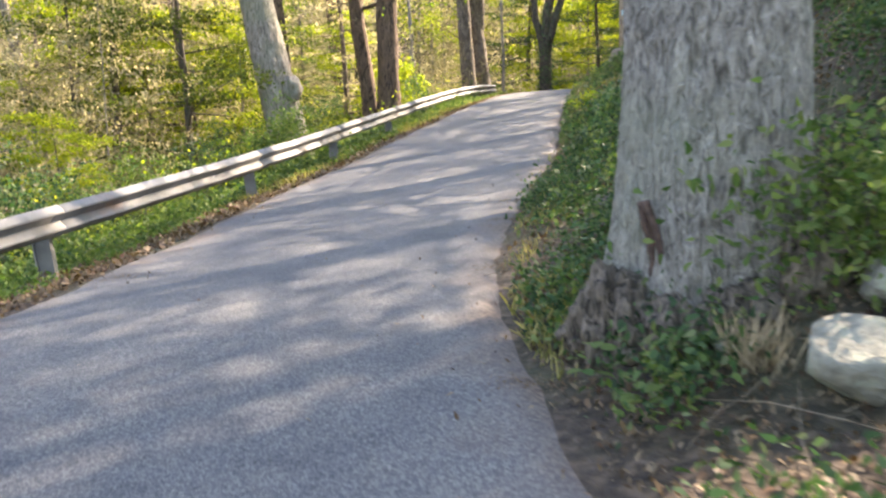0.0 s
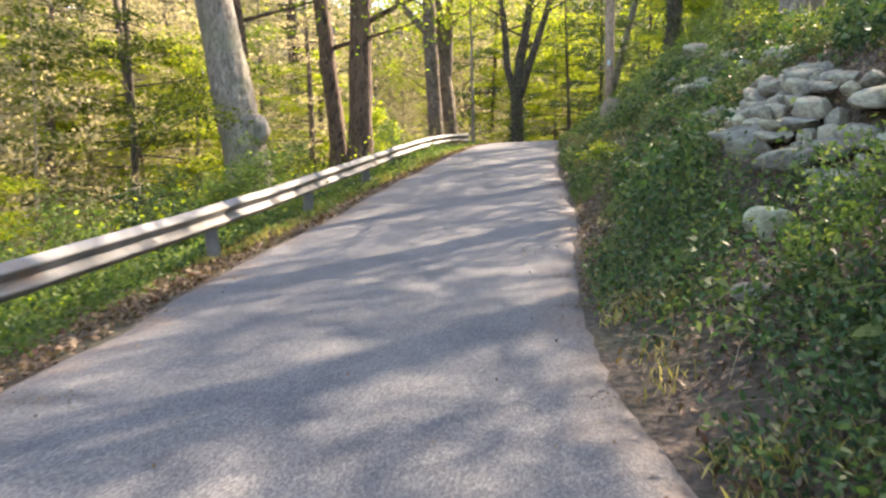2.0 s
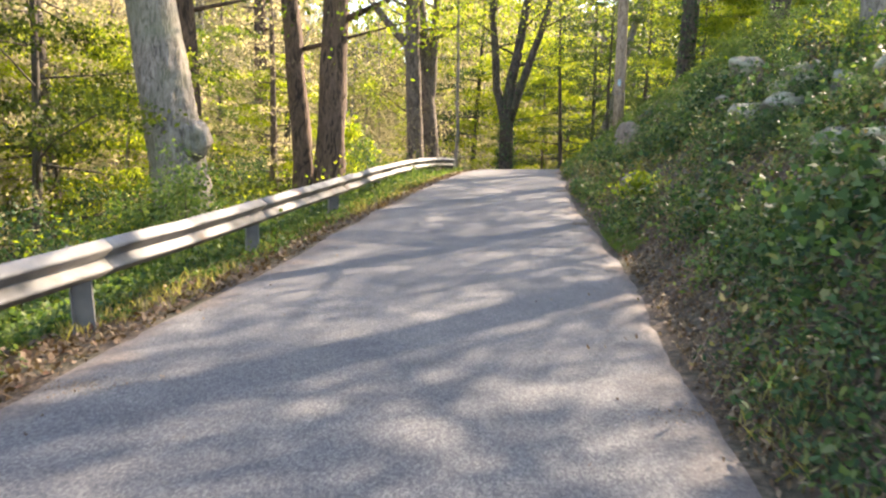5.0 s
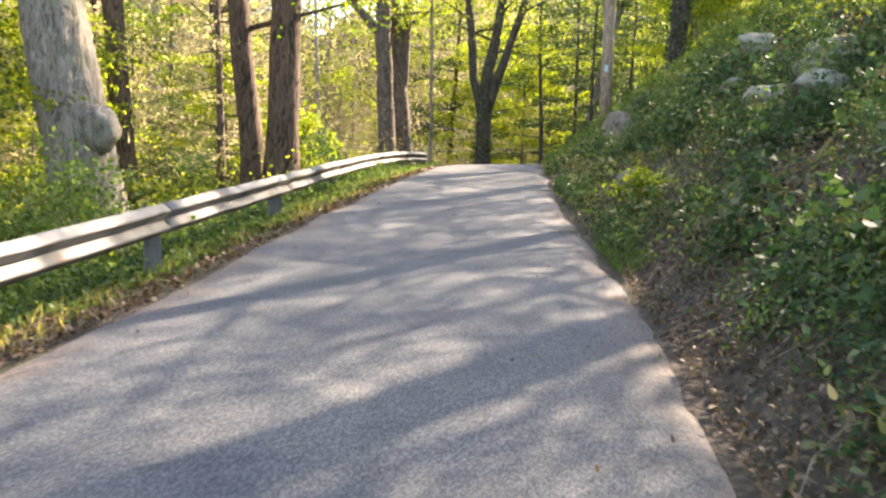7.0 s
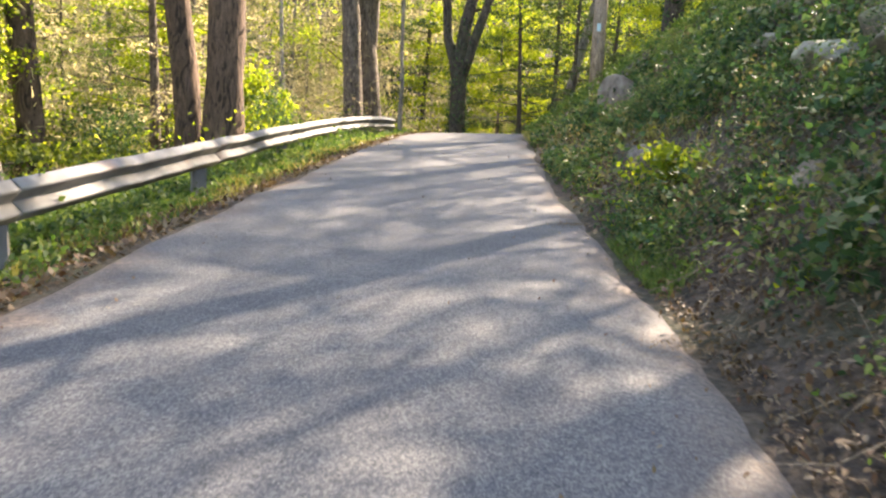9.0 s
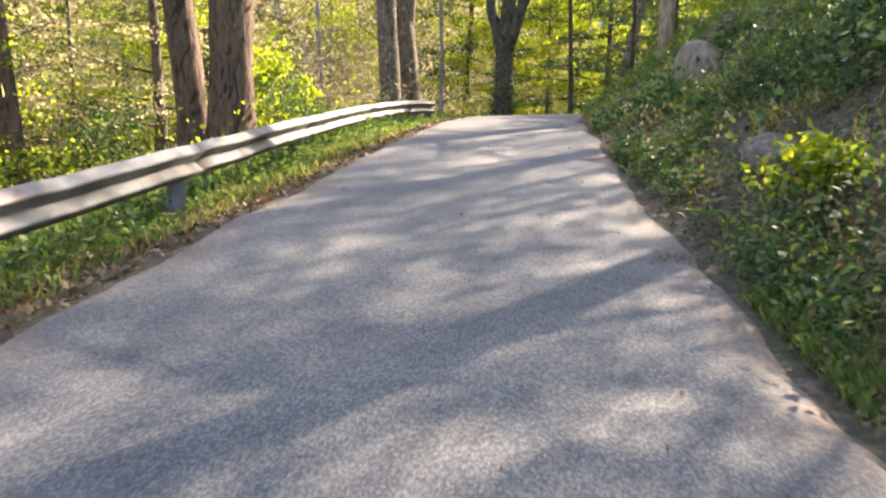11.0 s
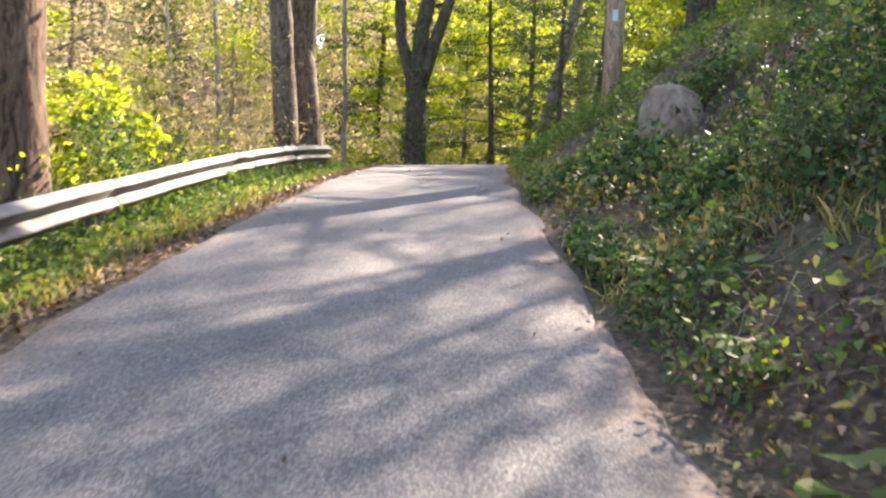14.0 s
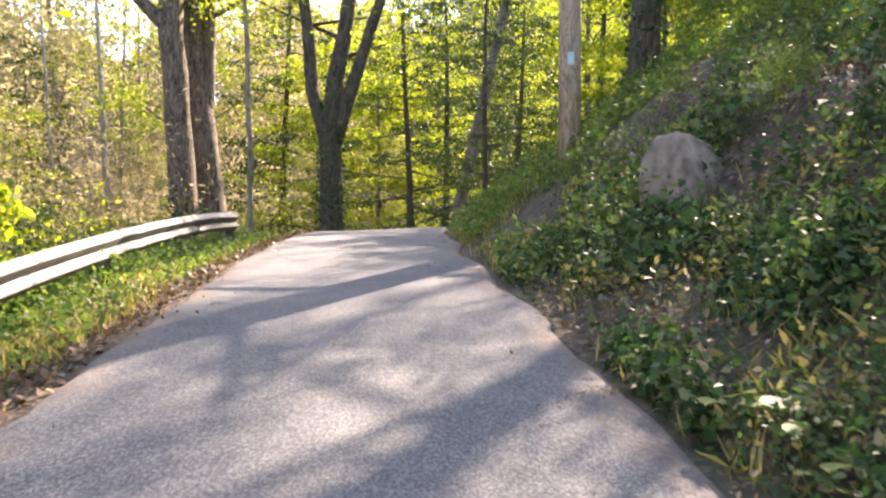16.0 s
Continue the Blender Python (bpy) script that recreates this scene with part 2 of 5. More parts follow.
def ground_z(x, y):
    x, y = np.asarray(x, float), np.asarray(y, float)
    left, right = road_left(y) - x, x - road_right(y)
    edge = road_z(np.clip(x, road_left(y), road_right(y)), y) - 0.035
    steep = 0.3 + 0.12 * step(2.6, 5.0, y) + 0.32 * step(7.6, 9.6, y) - 0.2 * step(18, 22.5, y) + 0.22 * step(23.8, 26.3, y) - 0.22 * step(28.5, 33, y)
    foot = 0.2 + 0.9 * (1 - step(2.2, 4.2, y))
    top = 3.4 + 0.8 * step(12, 20, y)
    r = np.maximum(right, 0)
    bank = 0.16 * np.minimum(r, foot) + steep * np.clip(r - foot, 0, top - foot) + (0.72 - steep) * np.clip(r - 1.6, 0, 1.6) * (1 - step(3, 6, y)) + 0.5 * np.clip(r - 1.55, 0, 1.0) * step(17.5, 20.5, y) * (1 - step(24, 27, y)) + 0.5 * np.clip(r - 2.0, 0, 1.4) * step(5, 6, y) * (1 - step(7.6, 9.6, y)) + 0.13 * np.clip(r - top, 0, 60)
    l = np.maximum(left, 0)
    fall = 0.26 * np.minimum(l, 1.2) + (0.34 - 0.2 * step(18, 32, y)) * np.clip(l - 1.2, 0, 8) + 0.03 * np.clip(l - 9.2, 0, 60)
    turn = np.degrees(np.arctan2(x - 1, np.maximum(y - 15, 1)))
    hill = (0.85 + 0.12 * np.sin(turn * 0.23) + 0.06 * np.sin(turn * 0.9 + 1) - 0.34 * np.exp(-((turn - 3.5) / 3) ** 2) - 0.4 * np.exp(-((turn + 27) / 4) ** 2)) * np.clip(np.hypot(x - 1, y - 15) - 68, 0, 56) * step(-10, 30, y)
    bumps = rough(x, y) * 0.07 * step(0.3, 1.5, np.maximum(l, r)) + 0.06 * np.sin(5.3 * x + 2.9 * y) * np.sin(4.7 * y - 3.3 * x + 0.7) * step(0.4, 1.2, r) * step(4.5, 6.5, y)
    return edge + bank - fall + bumps + hill


def gz(x, y):
    return float(ground_z(x, y))


# ---- mesh helpers ----
def mesh_from(name, verts, faces, mat, smooth=False):
    me = bpy.data.meshes.new(name)
    me.from_pydata([tuple(v) for v in verts], [], faces)
    me.materials.append(mat)
    if smooth:
        me.shade_smooth()
    return me


def polys(name, verts, size, mat):
    """A mesh of loose polygons, each of `size` corners in order."""
    verts = np.asarray(verts, np.float32).reshape(-1, 3)
    n = len(verts)
    me = bpy.data.meshes.new(name)
    me.vertices.add(n)
    me.vertices.foreach_set("co", verts.ravel())
    me.loops.add(n)
    me.loops.foreach_set("vertex_index", np.arange(n, dtype=np.int32))
    me.polygons.add(n // size)
    me.polygons.foreach_set("loop_start", np.arange(0, n, size, dtype=np.int32))
    me.update(calc_edges=True)
    me.materials.append(mat)
    return me


def part(name, bm, mat, parent, label=""):
    me = bm
    if isinstance(bm, bmesh.types.BMesh):
        me = bpy.data.meshes.new(name)
        bm.to_mesh(me)
        bm.free()
        me.materials.append(mat)
    ob = new(name, me)
    ob.parent = parent
    return tagged(ob, label)


LEAF_SHAPE = np.array([(0, 0, 0), (0.25, 0.24, 0.08), (0.22, 0.6, 0.05), (0, 1.1, -0.12), (-0.22, 0.6, 0.05), (-0.25, 0.24, 0.08)])
LEAF_LOBED = np.array([(0, 0, 0), (0.3, -0.04, 0.05), (0.5, 0.36, 0.1), (0.22, 0.46, 0.03), (0, 1, -0.1), (-0.22, 0.46, 0.03), (-0.5, 0.36, 0.1), (-0.3, -0.04, 0.05)])
TWIG = np.array([(-0.025, 0, 0), (0.025, 0, 0), (0.09, 0.75, 0.12), (0, 1, 0.05), (-0.02, 0.5, 0.08)])
LEAF_SIMPLE = np.array([(0, 0, 0), (0.33, 0.5, 0.08), (0, 1, 0), (-0.33, 0.5, 0.08)])
BLADE = np.array([(-0.04, 0, 0), (0.04, 0, 0), (0.03, 0.55, 0.12), (0, 1, 0.4)])


def leaves(name, centres, sizes, mat, rng, shape=LEAF_SIMPLE, up=0.0, droop=0.0, upright=False):
    """Single leaves at the centres, turned at random; up: how far their faces turn to the sky."""
    c = np.asarray(centres, float).reshape(-1, 3)
    n = len(c)
    nrm = rng.normal(size=(n, 3))
    nrm /= np.linalg.norm(nrm, axis=1)[:, None]
    nrm = nrm * (1 - up) + np.array((0, 0, 1.0)) * up
    if upright:
        a = rng.normal(size=(n, 3)) * np.array((0.35, 0.35, 0.0)) + np.array((0, 0, 1.0))
    else:
        a = rng.normal(size=(n, 3)) + np.array((0, 0, -droop))
    a /= np.linalg.norm(a, axis=1)[:, None]
    b = np.cross(a, nrm)
    b /= np.linalg.norm(b, axis=1)[:, None] + 1e-9
    w = np.cross(b, a)
    s = np.asarray(sizes, float).reshape(-1, 1, 1) * np.ones((n, 1, 1))
    v = c[:, None, :] + s * (shape[None, :, 0:1] * b[:, None] + shape[None, :, 1:2] * a[:, None] + shape[None, :, 2:3] * w[:, None])
    return polys(name, v, len(shape), mat)


def tube(bm, path, radii, sides=10, wobble=0.0, seed=0):
    rings = []
    for i, (p, r) in enumerate(zip(path, radii)):
        d = (Vector(path[min(i + 1, len(path) - 1)]) - Vector(path[max(i - 1, 0)])).normalized()
        q = Vector((0, 0, 1)).rotation_difference(d)
        ring = []
        for k in range(sides):
            a = 2 * math.pi * k / sides
            rr = r * (1 + wobble * noise.noise(Vector((3 * math.cos(a), 3 * math.sin(a), seed + p[2] * 1.2))))
            ring.append(bm.verts.new(Vector(p) + q @ Vector((rr * math.cos(a), rr * math.sin(a), 0))))
        rings.append(ring)
    for a, b in zip(rings, rings[1:]):
        for k in range(sides):
            f = bm.faces.new((a[k], a[(k + 1) % sides], b[(k + 1) % sides], b[k]))
            f.smooth = True
    bm.faces.new(rings[-1])
    bm.faces.new(list(reversed(rings[0])))


def stem_path(height, lean, bend, rng, n=9):
    out = []
    for i in range(n):
        t = i / (n - 1)
        out.append(Vector((lean[0] * height * t + bend * math.sin(3 * t + rng.uniform(0, 0.3)), lean[1] * height * t + bend * math.cos(4 * t) - bend, height * t)))
    return out


# ---- trees ----
def limbs_on(bm, path, radii, count, first, length, rng, rise=0.45, sides=5):
    """Limbs on a stem; returns places along them where foliage hangs."""
    tips = []
    for i in range(count):
        t = first + (0.98 - first) * (i + rng.uniform(0.1, 0.9)) / count
        k = t * (len(path) - 1)
        a, f = path[int(k)], k - int(k)
        b = path[min(int(k) + 1, len(path) - 1)]
        p = a.lerp(b, f)
        r = radii[int(k)] * 0.32
        az = i * 2.4 + rng.uniform(-0.5, 0.5)
        ln = length * (1.15 - 0.75 * (t - first) / (1 - first)) * rng.uniform(0.7, 1.2)
        d = Vector((math.cos(az), math.sin(az), rise + rng.uniform(-0.2, 0.3)))
        side = Vector((-d.y, d.x, 0)) * rng.uniform(-0.3, 0.3)
        pts = [p, p + d * ln * 0.35 + side * ln * 0.3, p + d * ln * 0.7 + side * ln * 0.3, p + d * ln]
        tube(bm, pts, [r, r * 0.65, r * 0.4, 0.012], sides)
        tips += [pts[1].lerp(pts[2], 0.5), pts[2], pts[3], pts[2].lerp(pts[3], 0.5)]
    return tips


def make_tree(kind, height, radius, bark, leaf, rng, label, crown_from=0.45, reach=3.2, limbs=16, per_tip=45, leaf_size=0.2, spread=0.75, lean=(0.0, 0.0), rise=0.45, category="tree", up=0.25, flat=0.7, sides=10, tight=0.36, tufts=3):
    thing = tagged(new(kind), label, category, kind.replace("_", " ") + "s of the woods")
    path = stem_path(height, lean, 0.012 * height, rng)
    radii = [radius * (1.5 if i == 0 else 1 - 0.85 * i / 8) for i in range(9)]
    bm = bmesh.new()
    tube(bm, path, radii, sides, 0.12, rng.uniform(0, 50))
    part("trunk", bm, bark, thing)
    bm = bmesh.new()
    tips = limbs_on(bm, path, radii, limbs, crown_from, reach, rng, rise)
    tagged(part("branchwork", bm, bark, thing), kind="stuff")
    tips = np.array([tuple(p) for p in tips])
    sub = np.repeat(tips, tufts, axis=0)
    sub = sub + rng.normal(size=sub.shape) * np.array((spread, spread, spread * flat)) * 0.9
    pick = np.repeat(sub, max(1, per_tip // tufts), axis=0)
    c = pick + rng.normal(size=pick.shape) * np.array((spread, spread, spread * flat)) * tight
    tagged(part("crown", leaves("crown", c, rng.uniform(0.6, 1.25, len(c)) * leaf_size, leaf, rng, up=up), None, thing), kind="stuff")
    return thing


def place(thing, x, y, turn=0.0, scale=1.0, sink=0.1, tall=1.0):
    c = copy_thing(thing, pose(x, y, gz(x, y) - sink, 0, 0, turn))
    c.scale = (scale, scale, scale * tall)
    return c


# ---- ground and road ----
def grid_axis(spans):
    out = []
    for a, b, d in spans:
        out += list(np.arange(a, b, d))
    return np.array(out + [spans[-1][1]])


def build_ground():
    xs = grid_axis([(-3000, -300, 900), (-300, -120, 60), (-120, -14, 2.0), (-14, -6, 0.6), (-6, 8, 0.16), (8, 16, 0.5), (16, 120, 2.0), (120, 300, 60), (300, 3000, 900)])
    ys = grid_axis([(-3000, -300, 900), (-300, -30, 45), (-30, -2, 1.5), (-2, 34, 0.18), (34, 60, 0.8), (60, 120, 4), (120, 300, 45), (300, 3000, 900)])
    gx, gy = np.meshgrid(xs, ys)
    z = ground_z(np.clip(gx, -120, 120), np.clip(gy, -55, 130))
    v = np.stack([gx, gy, z], -1).reshape(-1, 3)
    w = len(xs)
    f = [(j * w + i, j * w + i + 1, (j + 1) * w + i + 1, (j + 1) * w + i) for j in range(len(ys) - 1) for i in range(w - 1)]
    ob = new("ground", mesh_from("ground", v, f, SOIL, True))
    return tagged(ob, "brown forest soil with leaf mould and a steep roadside bank", "ground", kind="structure")


def build_road():
    ys = grid_axis([(-55, -4, 1.5), (-4, 40, 0.2), (40, 70, 1.5)])
    us = np.linspace(0, 1, 33)
    verts, uvs = [], []
    for y in ys:
        a, b = float(road_left(y)), float(road_right(y))
        a += 0.1 * noise.noise(Vector((0, y * 0.9, 0))) + 0.05 * noise.noise(Vector((4, y * 4.0, 0)))
        b += 0.1 * noise.noise(Vector((9, y * 0.9, 0))) + 0.05 * noise.noise(Vector((7, y * 4.0, 0)))
        for u in us:
            x = a + (b - a) * u
            worn = 0.012 * noise.noise(Vector((x * 0.7, y * 0.5, 3)))
            lip = -0.05 if u in (0.0, 1.0) else 0.0
            verts.append((x, y, float(road_z(x, y)) + worn + lip))
            uvs.append((u, y))
    w = len(us)
    f = [(j * w + i, j * w + i + 1, (j + 1) * w + i + 1, (j + 1) * w + i) for j in range(len(ys) - 1) for i in range(w - 1)]
    me = mesh_from("road", verts, f, ASPHALT, True)
    layer = me.uv_layers.new(name="UVMap")
    for loop in me.loops:
        layer.data[loop.index].uv = uvs[loop.vertex_index]
    return tagged(new("road", me), "worn grey asphalt lane with crumbling leaf-strewn edges", "road", kind="structure")


build_ground()
build_road()


# ---- guardrail ----
RAIL_POSTS = [(-6.1, -3.6), (-5.6, 0.2), (-5.0, 4.0), (-4.25, 7.75), (-3.2, 12.2), (-2.33, 15.9), (-1.4, 19.5), (-0.6, 23.3), (0.3, 27.0), (1.25, 30.0), (2.05, 31.75)]
rail_height = curve_of([(-60, -0.4), (-3.6, -0.02), (0.2, 0.12), (4.0, 0.28), (7.1, 0.45), (9.3, 0.63), (12.2, 0.83), (15.9, 1.17), (19.5, 1.55), (22.9, 1.86), (26.2, 2.14), (29.0, 2.37), (31.8, 2.52), (140, 2.6)])
RAIL_TOP = [float(rail_height(y)) - gz(x, y) for x, y in RAIL_POSTS]


def build_guardrail():
    thing = tagged(new("guardrail"), "weathered galvanised steel W-beam guardrail on posts beside the lane", "guardrail")
    n = len(RAIL_POSTS)
    tops = [Vector((x + 0.12, y, gz(x, y) + h)) for (x, y), h in zip(RAIL_POSTS, RAIL_TOP)]
    thing.location = (0, 0, 0)
    prof = [(0.0, 0.006), (0.012, 0.0), (0.068, -0.05), (0.083, -0.062), (0.083, -0.078), (0.068, -0.09), (0.012, -0.148), (0.004, -0.158), (0.012, -0.168), (0.068, -0.222), (0.083, -0.234), (0.083, -0.25), (0.068, -0.262), (0.012, -0.308), (0.0, -0.312)]
    for i in range(n - 1):
        a, b = tops[i], tops[i + 1]
        prev, nxt = tops[max(i - 1, 0)], tops[min(i + 2, n - 1)]
        pts = []
        for k in range(9):
            t = k / 8
            p = 0.5 * ((2 * a) + (b - prev) * t + (2 * prev - 5 * a + 4 * b - nxt) * t * t + (3 * a - prev - 3 * b + nxt) * t ** 3)
            pts.append(p)
        pts[-1] = pts[-1] + (pts[-1] - pts[-2]).normalized() * (0.15 if i < n - 2 else 0.0)
        bm = bmesh.new()
        rows = []
        for k, p in enumerate(pts):
            d = (pts[min(k + 1, 8)] - pts[max(k - 1, 0)]).normalized()
            out = Vector((d.y, -d.x, 0)).normalized()
            dent = 0.02 * noise.noise(Vector((i * 3.1, k * 0.7, 1)))
            push = 0.004 * (i % 2)
            rows.append([bm.verts.new(p + out * (o + dent + push) + Vector((0, 0, z + dent))) for o, z in prof])
        for r, s in zip(rows, rows[1:]):
            for q in range(len(prof) - 1):
                f = bm.faces.new((r[q], s[q], s[q + 1], r[q + 1]))
                f.smooth = True
        bmesh.ops.recalc_face_normals(bm, faces=bm.faces[:])
        rail = part("rail_section", bm, STEEL, thing)
        mod = rail.modifiers.new("thick", "SOLIDIFY")
        mod.thickness, mod.offset = 0.004, 0
    post = post_mesh()
    for i, (x, y) in enumerate(RAIL_POSTS):
        ob = new("post", post)
        ob.parent = thing
        lean = (1.5 * math.sin(i * 2.1), -2.0 + 3 * math.sin(i * 1.3), 15)
        ob.matrix_basis = pose(x, y, gz(x, y) + RAIL_TOP[i] - 0.03, *lean)
        bolt = new("bolt", BOLT)
        bolt.parent = ob
        bolt.matrix_basis = pose(0.13, 0, -0.13, 0, 90, 0)
    return thing


def post_mesh():
    bm = bmesh.new()
    w, d, t, low = 0.075, 0.085, 0.012, -1.1
    for x0, x1, y0, y1 in ((-d, -d + t, -w, w), (d - t, d, -w, w), (-d + t, d - t, -t / 2, t / 2)):
        r = bmesh.ops.create_cube(bm, size=1)
        for v in r["verts"]:
            v.co = Vector((x0 + (v.co.x + 0.5) * (x1 - x0), y0 + (v.co.y + 0.5) * (y1 - y0), low + (v.co.z + 0.5) * -low))
    me = bpy.data.meshes.new("post")
    bm.to_mesh(me)
    bm.free()
    me.materials.append(STEEL)
    return me


def bolt_mesh():
    bm = bmesh.new()
    bmesh.ops.create_cone(bm, cap_ends=True, segments=8, radius1=0.02, radius2=0.014, depth=0.02)
    me = bpy.data.meshes.new("bolt")
    bm.to_mesh(me)
    bm.free()
    me.materials.append(STEEL)
    return me


BOLT = bolt_mesh()
build_guardrail()


# ---- the two old oaks ----
def build_oak(x, y, radius, height, lean, label, bark, name="oak_tree", flare=0.5, seed=1, sides=120, lobes=7, relief=0.026, flare_side=math.pi, fine=0.03):
    rng = np.random.default_rng(seed)
    z0 = gz(x, y) - 0.8
    thing = tagged(new(name), label, "tree")
    thing.location = (x, y, z0)
    hs = np.concatenate([np.arange(0, 4.2, fine), np.linspace(4.4, height, 16)])
    verts, faces = [], []
    for h in hs:
        for k in range(sides):
            a = 2 * math.pi * k / sides
            ca, sa = math.cos(a), math.sin(a)
            low = max(h - 0.45, 0.0)
            one_side = 0.62 + 0.38 * math.cos(a - flare_side)
            base = 1 + flare * one_side * math.exp(-low / 0.6) * (1 + 0.4 * math.cos(lobes * a + seed)) + 0.1 * math.exp(-low / 1.6)
            r = radius * base * (1 - 0.5 * h / height)
            r *= 1 + 0.05 * noise.noise(Vector((2 * ca, 2 * sa, h * 0.5 + seed)))
            if h < 4.3:
                q = Vector((radius * 30 * ca, radius * 30 * sa, h * 5.0 + seed + 0.8 * noise.noise(Vector((6 * ca, 6 * sa, h * 3)))))
                r += relief * (1 - 2.2 * abs(noise.noise(q))) + 0.4 * relief * noise.noise(q * 2.7)
            verts.append((lean[0] * h + r * ca, lean[1] * h + r * sa, h))
    for j in range(len(hs) - 1):
        for k in range(sides):
            n = (k + 1) % sides
            faces.append((j * sides + k, j * sides + n, (j + 1) * sides + n, (j + 1) * sides + k))
    part("trunk", mesh_from("trunk", verts, faces, bark, True), None, thing)
    path = [Vector((lean[0] * h, lean[1] * h, h)) for h in np.linspace(0, height, 9)]
    radii = [radius * (1 - 0.5 * i / 8) for i in range(9)]
    bm = bmesh.new()
    tips = limbs_on(bm, path, radii, 14, 0.45, 5.0, rng, 0.4, 7)
    tagged(part("branchwork", bm, bark, thing), kind="stuff")
    pick = np.repeat(np.array([tuple(p) for p in tips]), 100, axis=0)
    c = pick + rng.normal(size=pick.shape) * np.array((1.1, 1.1, 0.7))
    tagged(part("crown", leaves("crown", c, rng.uniform(0.09, 0.17, len(c)), LEAF_GREEN, rng, up=0.25), None, thing), kind="stuff")
    return thing


def burl_on(thing, at, radius, bark):
    bm = bmesh.new()
    bmesh.ops.create_uvsphere(bm, u_segments=28, v_segments=16, radius=1)
    for v in bm.verts:
        n = v.co.normalized()
        hollow = math.exp(-((n.x - 0.2) ** 2 + (n.z + 0.1) ** 2) / 0.12) if n.y < 0 else 0
        v.co = n * radius * (1 - 0.55 * hollow + 0.22 * noise.noise(n * 2.4 + Vector((4, 0, 0))))
        v.co.z *= 1.35
    for f in bm.faces:
        f.smooth = True
    ob = part("burl", bm, bark, thing, "knobbly pale hollow burl")
    ob.location = at
    return ob


oak = build_oak(1.43, 3.98, 0.44, 17, (-0.005, 0.02), "huge old oak with furrowed pale grey bark at the road edge", BARK_OAK, seed=3, flare=0.42)
left_oak = build_oak(-3.55, 18.7, 0.46, 18, (-0.17, 0.02), "thick grey-barked oak behind the guardrail, with a burl", BARK_GREY, seed=5, flare=0.4, sides=64, fine=0.06, flare_side=0.0)
burl_on(left_oak, (-0.05, -0.22, 2.75), 0.24, BARK_GREY)

# ---- tree kinds ----
R = np.random.default_rng(11)
TALL = [make_tree("maple_tree", 19, 0.26, BARK_MID, LEAF_GREEN, R, "tall dark-trunked woodland tree with green leaves", 0.38, 3.6, 24, 108, 0.14, 1.0, tight=0.17, tufts=6),
        make_tree("maple_tree", 17, 0.2, BARK_BROWN, LEAF_YELLOW, R, "slender brown-barked woodland tree with yellow-green leaves", 0.3, 3.2, 24, 108, 0.13, 0.95, tight=0.17, tufts=6),
        make_tree("maple_tree", 21, 0.3, BARK_GREY, LEAF_YELLOW, R, "tall grey-barked woodland tree turning yellow", 0.35, 3.8, 26, 108, 0.14, 1.05, tight=0.17, tufts=6)]
SAPLING_DRY = make_tree("sapling", 6.5, 0.035, BARK_GREY, NEEDLES, R, "pale half-dry understorey sapling with tan twigs", 0.12, 1.9, 18, 66, 0.085, 0.5, sides=6, rise=0.1, flat=0.4)
SAPLING = [make_tree("sapling", 6.0, 0.045, BARK_GREY, LEAF_YELLOW, R, "sunlit yellow-green understorey sapling", 0.15, 1.8, 15, 84, 0.085, 0.55, sides=6, rise=0.2, flat=0.35, tight=0.28),
           make_tree("sapling", 4.5, 0.035, BARK_MID, LEAF_LIGHT, R, "light green understorey sapling", 0.1, 1.5, 14, 72, 0.085, 0.48, sides=6, rise=0.2, flat=0.35, tight=0.28)]
SHADE_TREE = make_tree("maple_tree", 14, 0.15, BARK_DARK, LEAF_GREEN, np.random.default_rng(63), "straight dark-trunked tree with a high green crown, added to shade the lane", 0.5, 3.4, 16, 90, 0.14, 1.1, tight=0.15, tufts=5)
PINE = [make_tree("pine_tree", 18, 0.18, BARK_MID, NEEDLES, R, "bare-limbed brown pine with pale dry twigs", 0.08, 2.4, 52, 30, 0.1, 0.42, rise=0.0, flat=0.3)]
HEMLOCKS = [make_tree("hemlock_tree", 13, 0.13, BARK_DARK, HEMLOCK, R, "dark green hemlock with drooping layered boughs", 0.08, 2.8, 40, 84, 0.095, 0.42, rise=-0.12, flat=0.22)]
MAPLE_LOW = make_tree("sapling", 6.5, 0.06, BARK_DARK, LEAF_GREEN, R, "green-leaved understorey maple with spreading boughs", 0.2, 2.6, 18, 150, 0.08, 0.5, sides=6, rise=0.15, flat=0.35)
SHRUB = [make_tree("shrub", 1.3, 0.02, BARK_DARK, LEAF_LIGHT, R, "leafy light green roadside shrub", 0.05, 0.7, 13, 42, 0.06, 0.22, sides=5, category="shrub"),
         make_tree("shrub", 1.6, 0.02, BARK_DARK, LEAF_IVY, R, "dark green roadside shrub", 0.05, 0.9, 13, 42, 0.065, 0.26, sides=5, category="shrub")]
for i, t in enumerate([SHADE_TREE] + TALL + SAPLING + [MAPLE_LOW, SAPLING_DRY] + PINE + HEMLOCKS + SHRUB):
    x, y = -30 + 6 * i, -24 - 2 * (i % 2)
    t.location = (x, y, gz(x, y) - 0.1)

